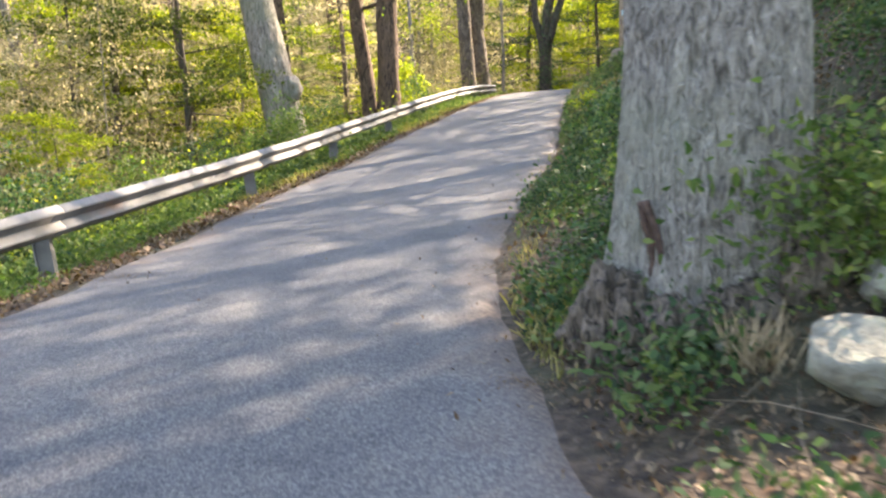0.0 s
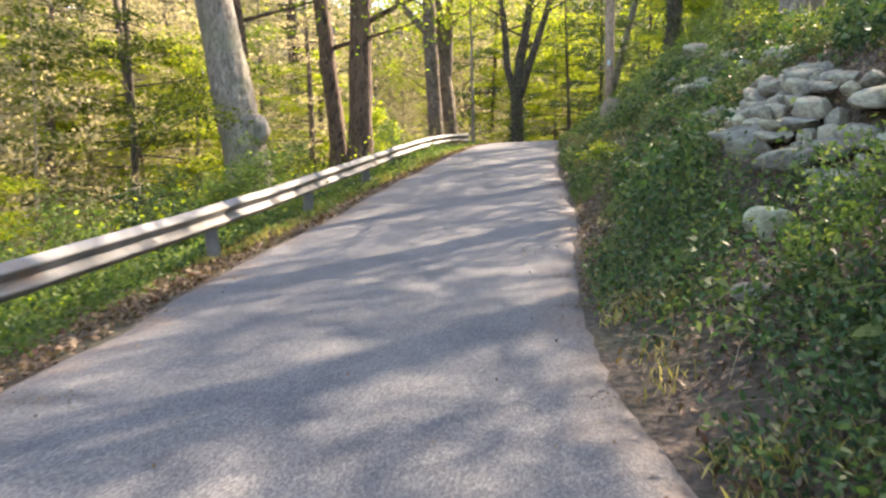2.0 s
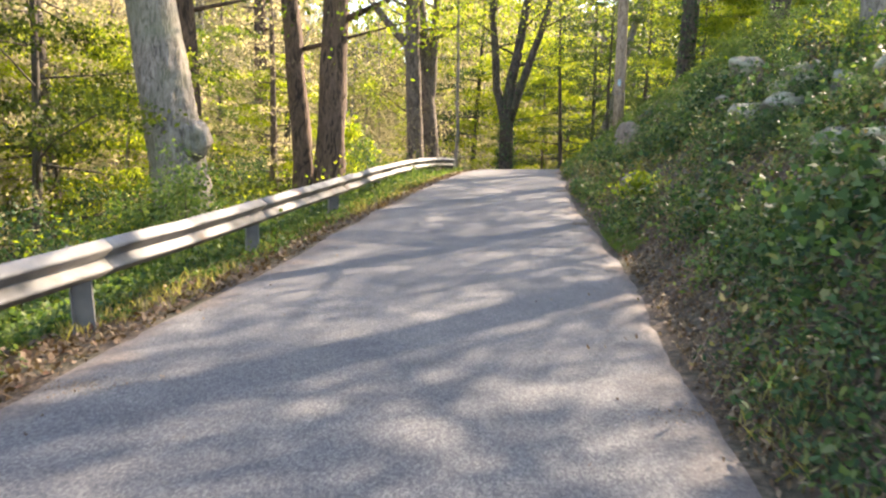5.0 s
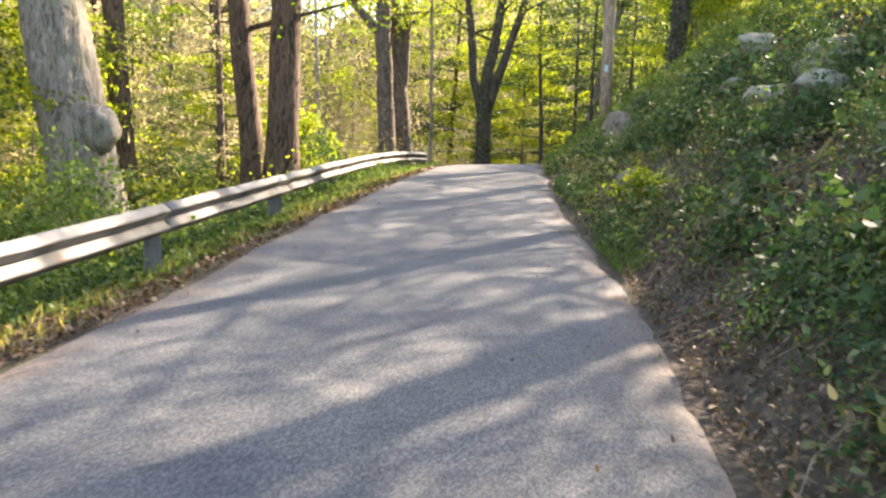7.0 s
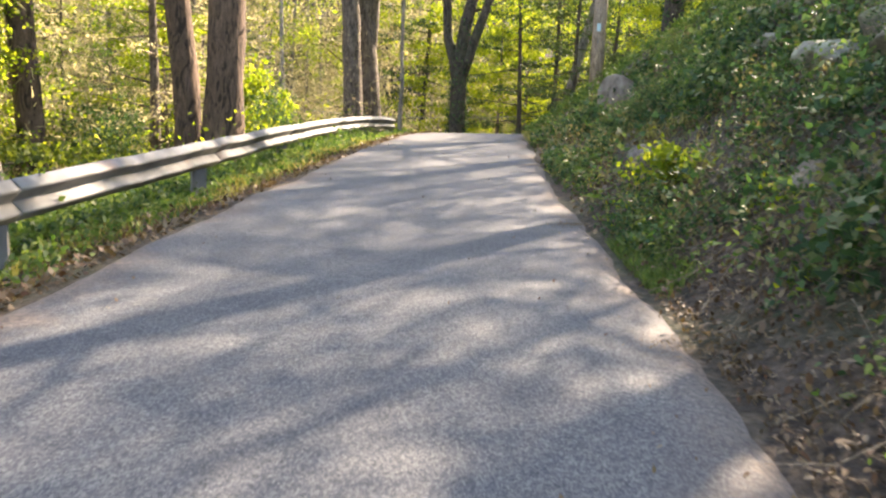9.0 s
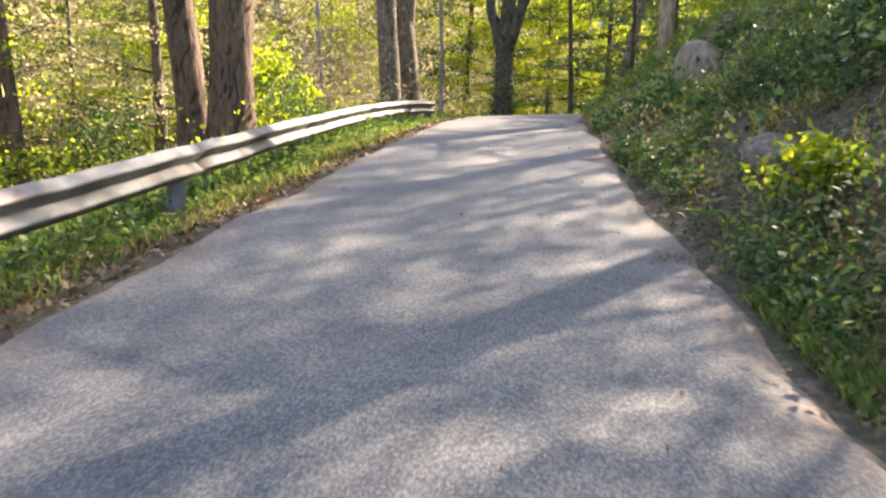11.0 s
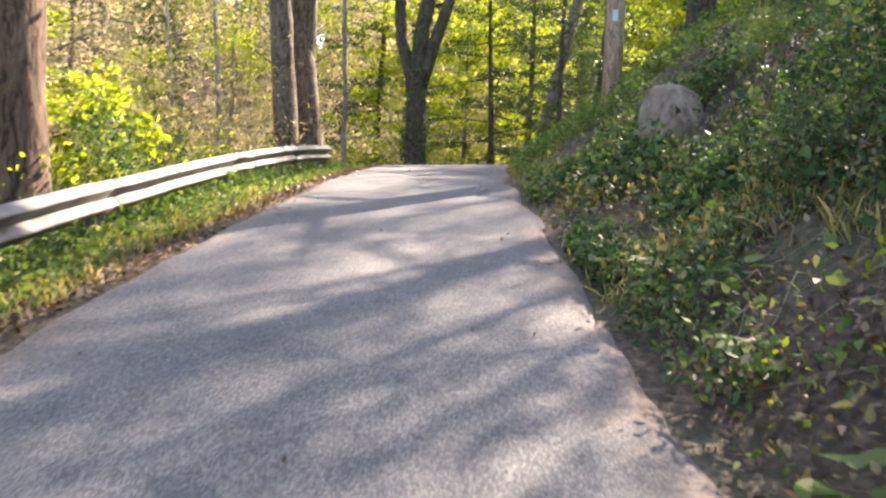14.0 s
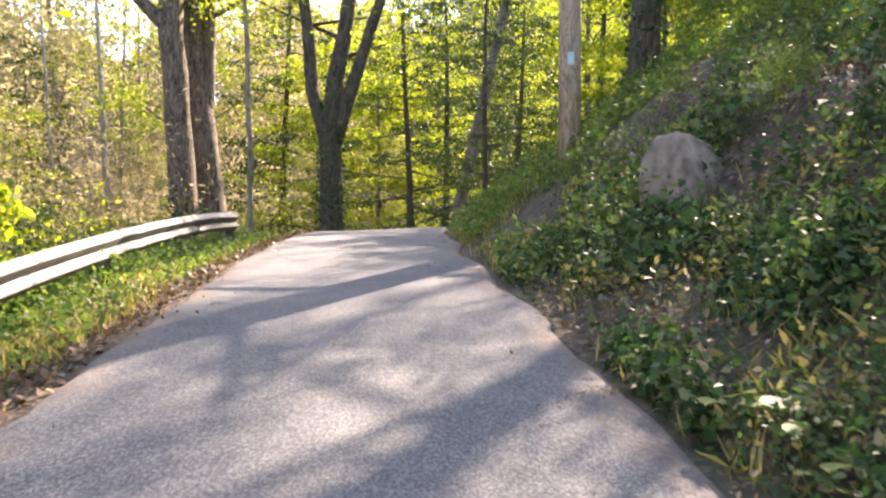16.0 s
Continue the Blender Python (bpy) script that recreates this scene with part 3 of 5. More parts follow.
# ---- trees that stand out beside the lane ----
def specimen(name, x, y, stems, bark, label, leaf=None, ivy=0.0, seed=0, crown_from=0.5, reach=2.6, limbs=9, per_tip=30, sink=0.2):
    """A tree of one or more stems: each a list of (dx, dy, height, radius)."""
    rng = np.random.default_rng(seed + 100)
    thing = tagged(new(name), label, "tree")
    thing.location = (x, y, gz(x, y) - sink)
    tips = []
    twigs = bmesh.new()
    for i, stem in enumerate(stems):
        path = [Vector(p[:3]) for p in stem]
        fine_path, fine_r = [], []
        for a, b in zip(stem, stem[1:]):
            for k in range(5):
                q = [u + (v - u) * k / 5 for u, v in zip(a, b)]
                w = 0.04 * noise.noise(Vector((q[2] * 0.8, i, seed)))
                fine_path.append(Vector((q[0] + w, q[1] - w, q[2])))
                fine_r.append(q[3])
        fine_path.append(path[-1])
        fine_r.append(stem[-1][3])
        bm = bmesh.new()
        tube(bm, fine_path, fine_r, 14, 0.16, seed + 7 * i)
        part("trunk" if i == 0 else "stem", bm, bark, thing)
        tips += limbs_on(twigs, fine_path, fine_r, limbs, crown_from, reach, rng, 0.35)
    tagged(part("branchwork", twigs, bark, thing), kind="stuff")
    if leaf:
        pick = np.repeat(np.array([tuple(p) for p in tips]), 2 * per_tip, axis=0)
        c = pick + rng.normal(size=pick.shape) * np.array((0.7, 0.7, 0.45))
        tagged(part("crown", leaves("crown", c, rng.uniform(0.08, 0.15, len(c)), leaf, rng, up=0.25), None, thing), kind="stuff")
    if ivy:
        stem = stems[0]
        n = int(900 * ivy)
        h = rng.uniform(0.1, 1, n) ** 1.3 * ivy * 5
        a = rng.uniform(0, 6.28, n)
        hs = [p[2] for p in stem]
        r = np.interp(h, hs, [p[3] for p in stem]) + rng.uniform(0.0, 0.12, n)
        c = np.stack([np.interp(h, hs, [p[0] for p in stem]) + r * np.cos(a), np.interp(h, hs, [p[1] for p in stem]) + r * np.sin(a), h], -1)
        tagged(part("ivy", leaves("ivy", c, rng.uniform(0.07, 0.15, n), LEAF_IVY, rng), None, thing, "dark climbing ivy"), kind="stuff")
    return thing


specimen("twin_trunk_tree", -1.75, 24.6, [[(0, 0, 0, 0.5), (0.05, 0, 1.2, 0.36), (0.12, 0, 5, 0.31), (0.3, 0.2, 11, 0.22), (0.6, 0.4, 16, 0.06)], [(-0.55, 0.3, 0, 0.36), (-0.62, 0.3, 1.2, 0.25), (-1.0, 0.3, 5, 0.22), (-1.5, 0.5, 11, 0.15), (-2, 0.5, 15, 0.04)]], BARK_BROWN, "twin-stemmed dark brown tree close behind the guardrail", LEAF_GREEN, seed=1, crown_from=0.42)
specimen("leaning_tree", -4.55, 23.5, [[(0, 0, 0, 0.3), (-0.05, 0, 1, 0.22), (-0.35, 0, 5, 0.19), (-0.9, 0, 11, 0.13), (-1.2, 0, 15, 0.03)]], BARK_BROWN, "slender brown tree leaning over the slope", LEAF_GREEN, seed=2)
specimen("ash_tree", 2.35, 40.5, [[(0, 0, 0, 0.62), (-0.1, 0, 1.5, 0.43), (-0.7, 0, 7, 0.36), (-1.2, 0, 12, 0.26), (-1.5, 0, 18, 0.06)], [(-0.35, 0, 4.0, 0.24), (-0.2, 0, 7, 0.2), (-0.05, 0, 10, 0.17), (0.1, 0, 15, 0.05)]], BARK_MID, "tall grey-brown tree beside the end of the guardrail", LEAF_YELLOW, ivy=0.15, seed=3)
specimen("ash_tree", 1.5, 39.6, [[(0, 0, 0, 0.55), (-0.05, 0, 1.5, 0.38), (-0.35, 0, 7, 0.33), (-0.5, 0, 12, 0.24), (-0.6, 0, 17, 0.06)], [(-0.35, 0, 7, 0.2), (-1.5, 0, 8.2, 0.16), (-3.0, 0, 10, 0.1), (-3.6, 0, 13, 0.04)]], BARK_MID, "tall grey-brown tree with a side limb and ivy at its foot", LEAF_YELLOW, ivy=0.5, seed=4)
specimen("forked_tree", 5.0, 36.8, [[(0, 0, 0, 0.46), (-0.05, 0, 0.8, 0.31), (-0.05, 0, 3.0, 0.27), (0.1, 0, 4.6, 0.22), (0.55, 0, 7, 0.17), (1.0, 0.2, 11, 0.12), (1.3, 0.2, 16, 0.03)], [(0.05, 0, 2.9, 0.2), (0.5, -0.2, 4.4, 0.17), (1.15, -0.3, 6.4, 0.14), (2.0, -0.3, 9.5, 0.1), (2.6, -0.3, 14, 0.03)], [(-0.1, 0, 2.6, 0.2), (-0.45, 0.2, 4.2, 0.17), (-0.7, 0.3, 7.0, 0.14), (-0.95, 0.3, 12, 0.04)]], BARK_DARK, "forked ivy-covered tree standing at the crest of the lane", LEAF_YELLOW, ivy=0.95, seed=5, crown_from=0.5)
specimen("pale_thin_tree", 3.05, 38.0, [[(0, 0, 0, 0.09), (0, 0, 3, 0.075), (-0.1, 0, 8, 0.06), (-0.2, 0, 13, 0.02)]], BARK_GREY, "thin pale straight young tree", LEAF_YELLOW, seed=6, limbs=6)
specimen("leaning_tree", 9.9, 40.8, [[(0, 0, 0, 0.26), (0.1, 0, 1, 0.2), (1.3, 0, 6, 0.17), (2.3, 0, 10, 0.12), (3, 0, 14, 0.03)]], BARK_GREY, "pale tree leaning across the woods edge", LEAF_YELLOW, seed=7)
specimen("twin_trunk_tree", 7.2, 17.1, [[(0, 0, -0.2, 0.36), (0, 0, 0.8, 0.28), (-0.1, 0, 5, 0.23), (-0.2, 0, 11, 0.17), (-0.3, 0, 16, 0.05)], [(0.62, 0.45, -0.2, 0.3), (0.62, 0.45, 0.8, 0.23), (0.66, 0.45, 5, 0.19), (0.85, 0.5, 11, 0.12), (0.95, 0.5, 15, 0.04)]], BARK_GREY, "smooth grey twin-stemmed tree on top of the bank", LEAF_GREEN, seed=8, per_tip=9)
specimen("dark_tree", 7.65, 20.9, [[(0, 0, 0, 0.26), (0, 0, 1, 0.2), (0.1, 0, 6, 0.17), (0.1, 0, 14, 0.05)]], BARK_DARK, "dark straight trunk on top of the bank", LEAF_GREEN, seed=9, per_tip=4)
specimen("dark_tree", 10.6, 19.9, [[(0, 0, 0, 0.22), (0, 0, 1, 0.17), (-0.1, 0, 6, 0.15), (0, 0, 13, 0.04)]], BARK_DARK, "dark straight trunk on top of the bank", LEAF_YELLOW, seed=10, per_tip=9)
specimen("dark_tree", 9.4, 29.5, [[(0, 0, 0, 0.36), (0, 0, 1, 0.27), (0.1, 0, 6, 0.23), (0, 0, 15, 0.05)]], BARK_DARK, "ivy-wrapped dark trunk behind the utility pole", LEAF_GREEN, ivy=0.6, seed=11, per_tip=7)
specimen("pine_tree", -4.9, 36.5, [[(0, 0, 0, 0.36), (0, 0, 1, 0.28), (-0.15, 0, 7, 0.24), (-0.3, 0, 16, 0.05)]], BARK_BROWN, "brown pine trunk among dry twigs", NEEDLES, ivy=0.35, seed=12, crown_from=0.2, limbs=22, per_tip=14, reach=2.2)
specimen("pine_tree", -3.5, 32.0, [[(0, 0, 0, 0.14), (0, 0, 1, 0.11), (0.1, 0, 7, 0.09), (0, 0, 13, 0.03)]], BARK_DARK, "thin dark pine trunk", NEEDLES, seed=13, crown_from=0.15, limbs=20, per_tip=14, reach=1.8)
specimen("pine_tree", -6.3, 27.5, [[(0, 0, 0, 0.16), (0, 0, 1, 0.12), (-0.2, 0, 7, 0.1), (-0.3, 0, 13, 0.03)]], BARK_BROWN, "thin brown pine trunk", NEEDLES, seed=14, crown_from=0.15, limbs=22, per_tip=14, reach=1.8)
specimen("bare_tree", -11.5, 22.0, [[(0, 0, 0, 0.2), (-0.1, 0, 2, 0.16), (-0.8, 0, 7, 0.12), (-1.3, 0, 13, 0.03)]], BARK_GREY, "grey half-bare tree down the slope", NEEDLES, seed=15, crown_from=0.3, limbs=14, per_tip=8)


# ---- woods ----
def scatter(kinds, count, xr, yr, gap_l, gap_r, apart, seed, scale=(0.8, 1.2), used=None):
    rng = np.random.default_rng(seed)
    used = [] if used is None else used
    made = 0
    for _ in range(count * 30):
        if made >= count:
            break
        x, y = rng.uniform(*xr), rng.uniform(*yr)
        if not (x < float(road_left(y)) - gap_l or x > float(road_right(y)) + gap_r):
            continue
        if any((x - a) ** 2 + (y - b) ** 2 < apart ** 2 for a, b in used):
            continue
        used.append((x, y))
        c = place(kinds[int(rng.integers(len(kinds)))], x, y, 0, rng.uniform(*scale), tall=rng.uniform(0.9, 1.15))
        c.rotation_euler = (rng.normal() * 0.035, rng.normal() * 0.035, rng.uniform(0, 6.28))
        made += 1
    return used


near = [(1.4, 4.4), (-3.8, 18.7), (-1.95, 24.6), (-4.55, 23.5), (2.0, 40.5), (0.9, 39.5), (5, 36.8), (7.3, 17.2), (6.2, 26.8), (10, 41), (3, 38), (7.65, 20.9), (10.6, 19.9), (9.4, 29.5), (-4.9, 36.5), (-3.5, 32), (-6.3, 27.5), (-11.5, 22)]
woods = list(near)
scatter(TALL + PINE * 2, 12, (-28, -9), (14, 46), 5.5, 5, 3.4, 1, used=woods)
# Added trees, mostly out of view, whose crowns shade the near lane and bank.
for i, (x, y, k) in enumerate([(7.6, 8.2, 0), (9.8, 11.4, 0), (12.2, 9.6, 2), (7.4, 4.6, 1), (8.8, 9.9, 2), (11.4, 13.0, 0), (10.6, 16.4, 0), (14.0, 19.0, 0), (14.6, 30.6, 2), (18.5, 17.0, 2), (17.5, 45.0, 1)]):
    c = place(TALL[k], x, y, 50 * i, 0.95 + 0.03 * (i % 5))
    woods.append((x, y))
# Added trees set towards the sun so their high crowns dapple the lane.
for i, (x, y, k) in enumerate([(11.2, 21.9, 0.76), (12.6, 27.0, 0.78), (11.9, 20.0, 0.78), (13.9, 23.4, 0.72), (13.9, 28.6, 0.8)]):
    place(SHADE_TREE, x, y, 70 * i, k)
    woods.append((x, y))
scatter(TALL + HEMLOCKS * 2, 8, (22, 38), (30, 50), 5, 6, 3.2, 22, used=woods)
scatter(TALL + PINE * 2 + HEMLOCKS, 12, (-34, 4), (44, 78), 3, 3, 3.0, 3, (0.9, 1.3), used=woods)
scatter(TALL + HEMLOCKS, 6, (6, 44), (52, 78), 3, 3, 3.0, 33, (0.8, 1.0), used=woods)
scatter(TALL, 9, (-25, 28), (-25, 0), 4, 5, 4.5, 4, used=woods)
under = list(near)
scatter(PINE, 7, (-20, -9), (8, 24), 4.2, 5, 2.2, 55, (0.6, 0.9), used=woods)
scatter(PINE, 16, (-18, -3), (22, 46), 4.0, 5, 1.8, 56, (0.4, 0.8), used=woods)
scatter([SAPLING_DRY], 14, (-24, -6), (11, 40), 5, 5, 1.8, 71, (0.7, 1.1), used=under)
scatter(SAPLING + [MAPLE_LOW, SAPLING_DRY], 18, (-22, -4), (23, 46), 4.2, 5, 1.4, 5, (0.7, 1.25), used=under)
scatter(SAPLING + [MAPLE_LOW], 7, (11, 21), (27, 37), 5, 6, 1.6, 68, (0.7, 1.0), used=under)
place(SAPLING_DRY, -9.5, 17.5, 200, 0.9)
place(SAPLING[0], -5.6, 21.2, 100, 0.75)
scatter(SAPLING + [MAPLE_LOW], 10, (13, 30), (12, 34), 5, 9.0, 1.6, 6, (0.7, 1.2), used=under)
scatter(SAPLING + [MAPLE_LOW], 9, (18, 36), (34, 50), 5, 6.0, 1.8, 66, (0.8, 1.4), used=under)
scatter(SAPLING, 7, (8, 13), (12, 30), 5, 5.0, 1.6, 67, (0.4, 0.6), used=under)
scatter(SAPLING + [SAPLING_DRY] * 3 + HEMLOCKS, 20, (-24, 34), (44, 64), 3, 3, 1.6, 7, (0.7, 1.5), used=under)
scatter(SHRUB, 44, (-12, 4), (2, 36), 2.0, 30, 0.7, 8, (0.5, 1.0), used=under)
scatter(SHRUB, 14, (-20, -5), (4, 44), 4.5, 30, 0.9, 18, (0.8, 1.4), used=under)
scatter(SHRUB, 30, (2, 16), (5, 42), 30, 3.6, 0.8, 9, (0.5, 0.9), used=under)
place(MAPLE_LOW, 16.0, 33.5, 30, 0.85)
UNDER_MAPLE = make_tree("maple_tree", 9.5, 0.11, BARK_DARK, LEAF_OLIVE, np.random.default_rng(61), "spreading understorey maple with layered dark green boughs", 0.14, 3.4, 24, 210, 0.085, 0.5, sides=8, rise=0.08, flat=0.22, tight=0.5)
UNDER_MAPLE.location = (-6.6, 19.6, gz(-6.6, 19.6) - 0.1)
place(UNDER_MAPLE, -10.2, 21.0, 130, 0.9)
GOLD_MAPLE = make_tree("maple_tree", 6.0, 0.07, BARK_MID, LEAF_YELLOW, np.random.default_rng(62), "sunlit young maple with bright yellow-green leaves", 0.1, 2.3, 18, 150, 0.1, 0.42, sides=7, rise=0.12, flat=0.3, tight=0.45)
GOLD_MAPLE.location = (-9.0, 23.5, gz(-9.0, 23.5) - 0.1)
place(GOLD_MAPLE, -6.0, 22.6, 80, 0.8)
place(GOLD_MAPLE, -7.3, 14.2, 40, 0.5)
place(GOLD_MAPLE, -11.8, 24.0, 170, 1.2)
place(GOLD_MAPLE, -3.4, 28.6, 250, 0.75)
for i, (x, y, k) in enumerate([(8.8, 47.0, 1.5), (10.8, 49.5, 1.7), (7.2, 52.0, 1.6), (13.5, 34.5, 1.2), (11.2, 32.0, 0.9), (16.5, 31.0, 1.3), (17.0, 24.5, 1.2), (15.2, 16.5, 1.1), (20.0, 20.5, 1.4)]):
    place(GOLD_MAPLE, x, y, 40 * i, k)
place(SAPLING[0], -6.4, 24.5, 30, 0.9)
place(HEMLOCKS[0], 12.4, 41.5, 40, 0.9)
place(HEMLOCKS[0], 9.2, 36.5, 140, 0.75)
place(HEMLOCKS[0], 8.3, 40.5, 230, 0.9)
place(HEMLOCKS[0], 11.0, 45.0, 330, 1.1)
place(HEMLOCKS[0], 13.8, 38.5, 30, 1.0)
place(SHRUB[1], -6.0, 9.2, 10, 1.25)
place(SHRUB[0], -3.3, 16.4, 10, 1.15)
place(SHRUB[0], -4.0, 16.2, 70, 0.9)
place(SHRUB[0], 1.95, 6.2, 120, 0.62)
YELLOW_SHRUB = make_tree("shrub", 0.42, 0.01, BARK_MID, LEAF_YELLOW, np.random.default_rng(90), "small yellow-green leafy shrub on the bank", 0.1, 0.26, 12, 18, 0.075, 0.1, sides=5, category="shrub")
YELLOW_SHRUB.location = (3.24, 16.6, gz(3.24, 16.6) - 0.04)
YELLOW_SAPLING = make_tree("sapling", 2.5, 0.025, BARK_MID, LEAF_YELLOW, np.random.default_rng(91), "broad-leaved yellow-green sapling behind the guardrail", 0.1, 0.95, 13, 30, 0.17, 0.3, sides=6, rise=0.25, flat=0.5)
YELLOW_SAPLING.location = (-1.3, 27.4, gz(-1.3, 27.4) - 0.05)
YELLOW_SAPLING.scale = (0.72, 0.72, 0.8)
scatter(SHRUB + SHRUB[1:], 30, (0.5, 9), (5, 24), 30, 1.25, 0.5, 19, (0.28, 0.46), used=[(5.3, 23.1), (3.5, 17.6), (1.7, 7.1), (2.5, 9.1)] + [(a, b) for b in (6.2, 6.8, 7.4, 8, 8.6, 9.2, 9.8, 10.4, 11, 11.6, 12.2) for a in (0.2 * b + 0.9, 0.2 * b + 1.4, 0.2 * b + 1.9)])


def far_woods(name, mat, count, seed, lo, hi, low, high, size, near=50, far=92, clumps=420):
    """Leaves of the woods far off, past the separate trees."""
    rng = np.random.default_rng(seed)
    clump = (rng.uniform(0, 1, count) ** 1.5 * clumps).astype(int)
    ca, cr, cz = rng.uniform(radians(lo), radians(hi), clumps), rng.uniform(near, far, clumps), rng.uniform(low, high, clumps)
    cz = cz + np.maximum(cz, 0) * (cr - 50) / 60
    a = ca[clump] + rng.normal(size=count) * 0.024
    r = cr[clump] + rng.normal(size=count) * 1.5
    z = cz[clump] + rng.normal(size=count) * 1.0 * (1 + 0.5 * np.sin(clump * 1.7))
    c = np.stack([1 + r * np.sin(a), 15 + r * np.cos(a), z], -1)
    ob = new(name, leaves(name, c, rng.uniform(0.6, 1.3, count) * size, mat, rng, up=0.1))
    return tagged(ob, "far autumn woods of mixed yellow-green and haze-pale tan foliage", "woods", kind="stuff")


# The pale tan leaf layers also stand in for haze over the far woods.
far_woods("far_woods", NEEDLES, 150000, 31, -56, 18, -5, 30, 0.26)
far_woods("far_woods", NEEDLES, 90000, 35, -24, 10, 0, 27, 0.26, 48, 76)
far_woods("far_woods", LEAF_YELLOW, 18000, 36, -50, 4, 8, 27, 0.26)
far_woods("far_woods", LEAF_YELLOW, 50000, 32, 8, 70, -5, 27, 0.26)
far_woods("far_woods", LEAF_YELLOW, 100000, 33, 8, 70, -1, 27, 0.26)
far_woods("far_woods", LEAF_GREEN, 60000, 34, -70, 75, -5, 27, 0.26)
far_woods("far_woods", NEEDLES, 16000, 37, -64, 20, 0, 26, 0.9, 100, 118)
far_woods("far_woods", LEAF_YELLOW, 16000, 38, -10, 75, 0, 26, 0.9, 100, 118)


def far_trunks():
    rng = np.random.default_rng(8)
    bm = bmesh.new()
    for _ in range(70):
        a, r = rng.uniform(-1.0, 1.15), rng.uniform(46, 84)
        x, y = 1 + r * math.sin(a), 15 + r * math.cos(a)
        if road_left(y) - 2 < x < road_right(y) + 2:
            continue
        q = rng.uniform(0.08, 0.26)
        z = gz(x, y)
        s = rng.normal() * 0.6
        tube(bm, [(x, y, z - 0.5), (x + s * 0.4, y, z + 7), (x + s, y, z + 19)], [q, q * 0.8, q * 0.3], 6)
    me = bpy.data.meshes.new("far_trunks")
    bm.to_mesh(me)
    bm.free()
    me.materials.append(BARK_GREY)
    return tagged(new("far_trunks", me), "thin far trunks of the woods", "woods", kind="stuff")


far_trunks()


# ---- utility pole ----
def build_pole(x, y):
    z = gz(x, y)
    thing = tagged(new("utility_pole"), "weathered brown wooden utility pole with small tags", "pole")
    thing.location = (x, y, z)
    bm = bmesh.new()
    tube(bm, [(0, 0, -0.6), (0, 0, 1.5), (0.0, 0, 5), (0, 0, 9.5)], [0.155, 0.15, 0.14, 0.12], 24)
    part("shaft", bm, POLE_WOOD, thing)
    for name, h, tall, mat in (("blue_tag", 1.32, 0.17, TAG_BLUE), ("pale_tag", 1.6, 0.14, POLE_WOOD), ("band", 1.0, 0.05, STEEL)):
        bm = bmesh.new()
        wide = 2.9 if name == "band" else 0.55
        ring = []
        for k in range(9):
            a = radians(-115) + wide * (k / 8 - 0.5) * (2.16 if name == "band" else 1)
            ring.append([bm.verts.new((0.157 * math.cos(a), 0.157 * math.sin(a), h + s * tall / 2)) for s in (-1, 1)])
        for p, q in zip(ring, ring[1:]):
            bm.faces.new((p[0], q[0], q[1], p[1]))
        ob = part(name, bm, mat, thing, "faded blue marker tag" if name == "blue_tag" else "")
        mod = ob.modifiers.new("thick", "SOLIDIFY")
        mod.thickness = 0.004
    return thing


build_pole(6.3, 26.8)


def build_cable():
    bm = bmesh.new()
    pts = [Vector((-9 + 24 * k / 20, 47 - 3 * k / 20, 4.1 - 0.9 * math.sin(math.pi * k / 20))) for k in range(21)]
    tube(bm, pts, [0.016] * 21, 6)
    me = bpy.data.meshes.new("cable")
    bm.to_mesh(me)
    bm.free()
    me.materials.append(STEEL)
    return tagged(new("cable", me), "thin pale cable strung between far trunks", "cable")


build_cable()


# ---- stones ----
def stone_mesh(seed, mat, flat=1.0, planes=13, depth=(0.24, 0.4), lumps=0.12, block=0):
    rng = np.random.default_rng(seed)
    bm = bmesh.new()
    bmesh.ops.create_icosphere(bm, subdivisions=3, radius=0.5)
    cuts = [(Vector(rng.normal(size=3)).normalized(), rng.uniform(*depth)) for _ in range(planes)]
    off = Vector(rng.uniform(0, 30, 3))
    for v in bm.verts:
        p = v.co.copy()
        if block:
            p *= 0.5 / sum(abs(q) ** block for q in p) ** (1 / block)
        for n, d in cuts:
            over = p.dot(n) - d
            if over > 0:
                p -= n * over * 0.96
        p *= 1 + lumps * noise.noise(p * 2.2 + off) + 0.05 * noise.noise(p * 9 + off)
        v.co = Vector((p.x, p.y, p.z * flat))
    for f in bm.faces:
        f.smooth = True
    me = bpy.data.meshes.new("stone")
    bm.to_mesh(me)
    bm.free()
    me.materials.append(mat)
    return me


STONES = [stone_mesh(40 + i, STONE_PALE if i % 2 else STONE) for i in range(6)]
SLABS = [stone_mesh(80 + i, STONE_PALE if i % 2 else STONE, planes=8, depth=(0.36, 0.48), lumps=0.1, block=4.5) for i in range(6)]


def rock(name, x, y, size, turn, mesh, label, sink=0.25, tilt=(0, 0)):
    ob = new(name, mesh)
    ob.matrix_basis = pose(x, y, gz(x, y) + size[2] * (0.5 - sink), tilt[0], tilt[1], turn)
    ob.scale = size
    return tagged(ob, label, "rock")


def wall_foot(y):
    return np.interp(y, [5, 7.4, 9.3, 11.0, 12.6], [2.4, 2.25, 1.68, 1.8, 2.3])


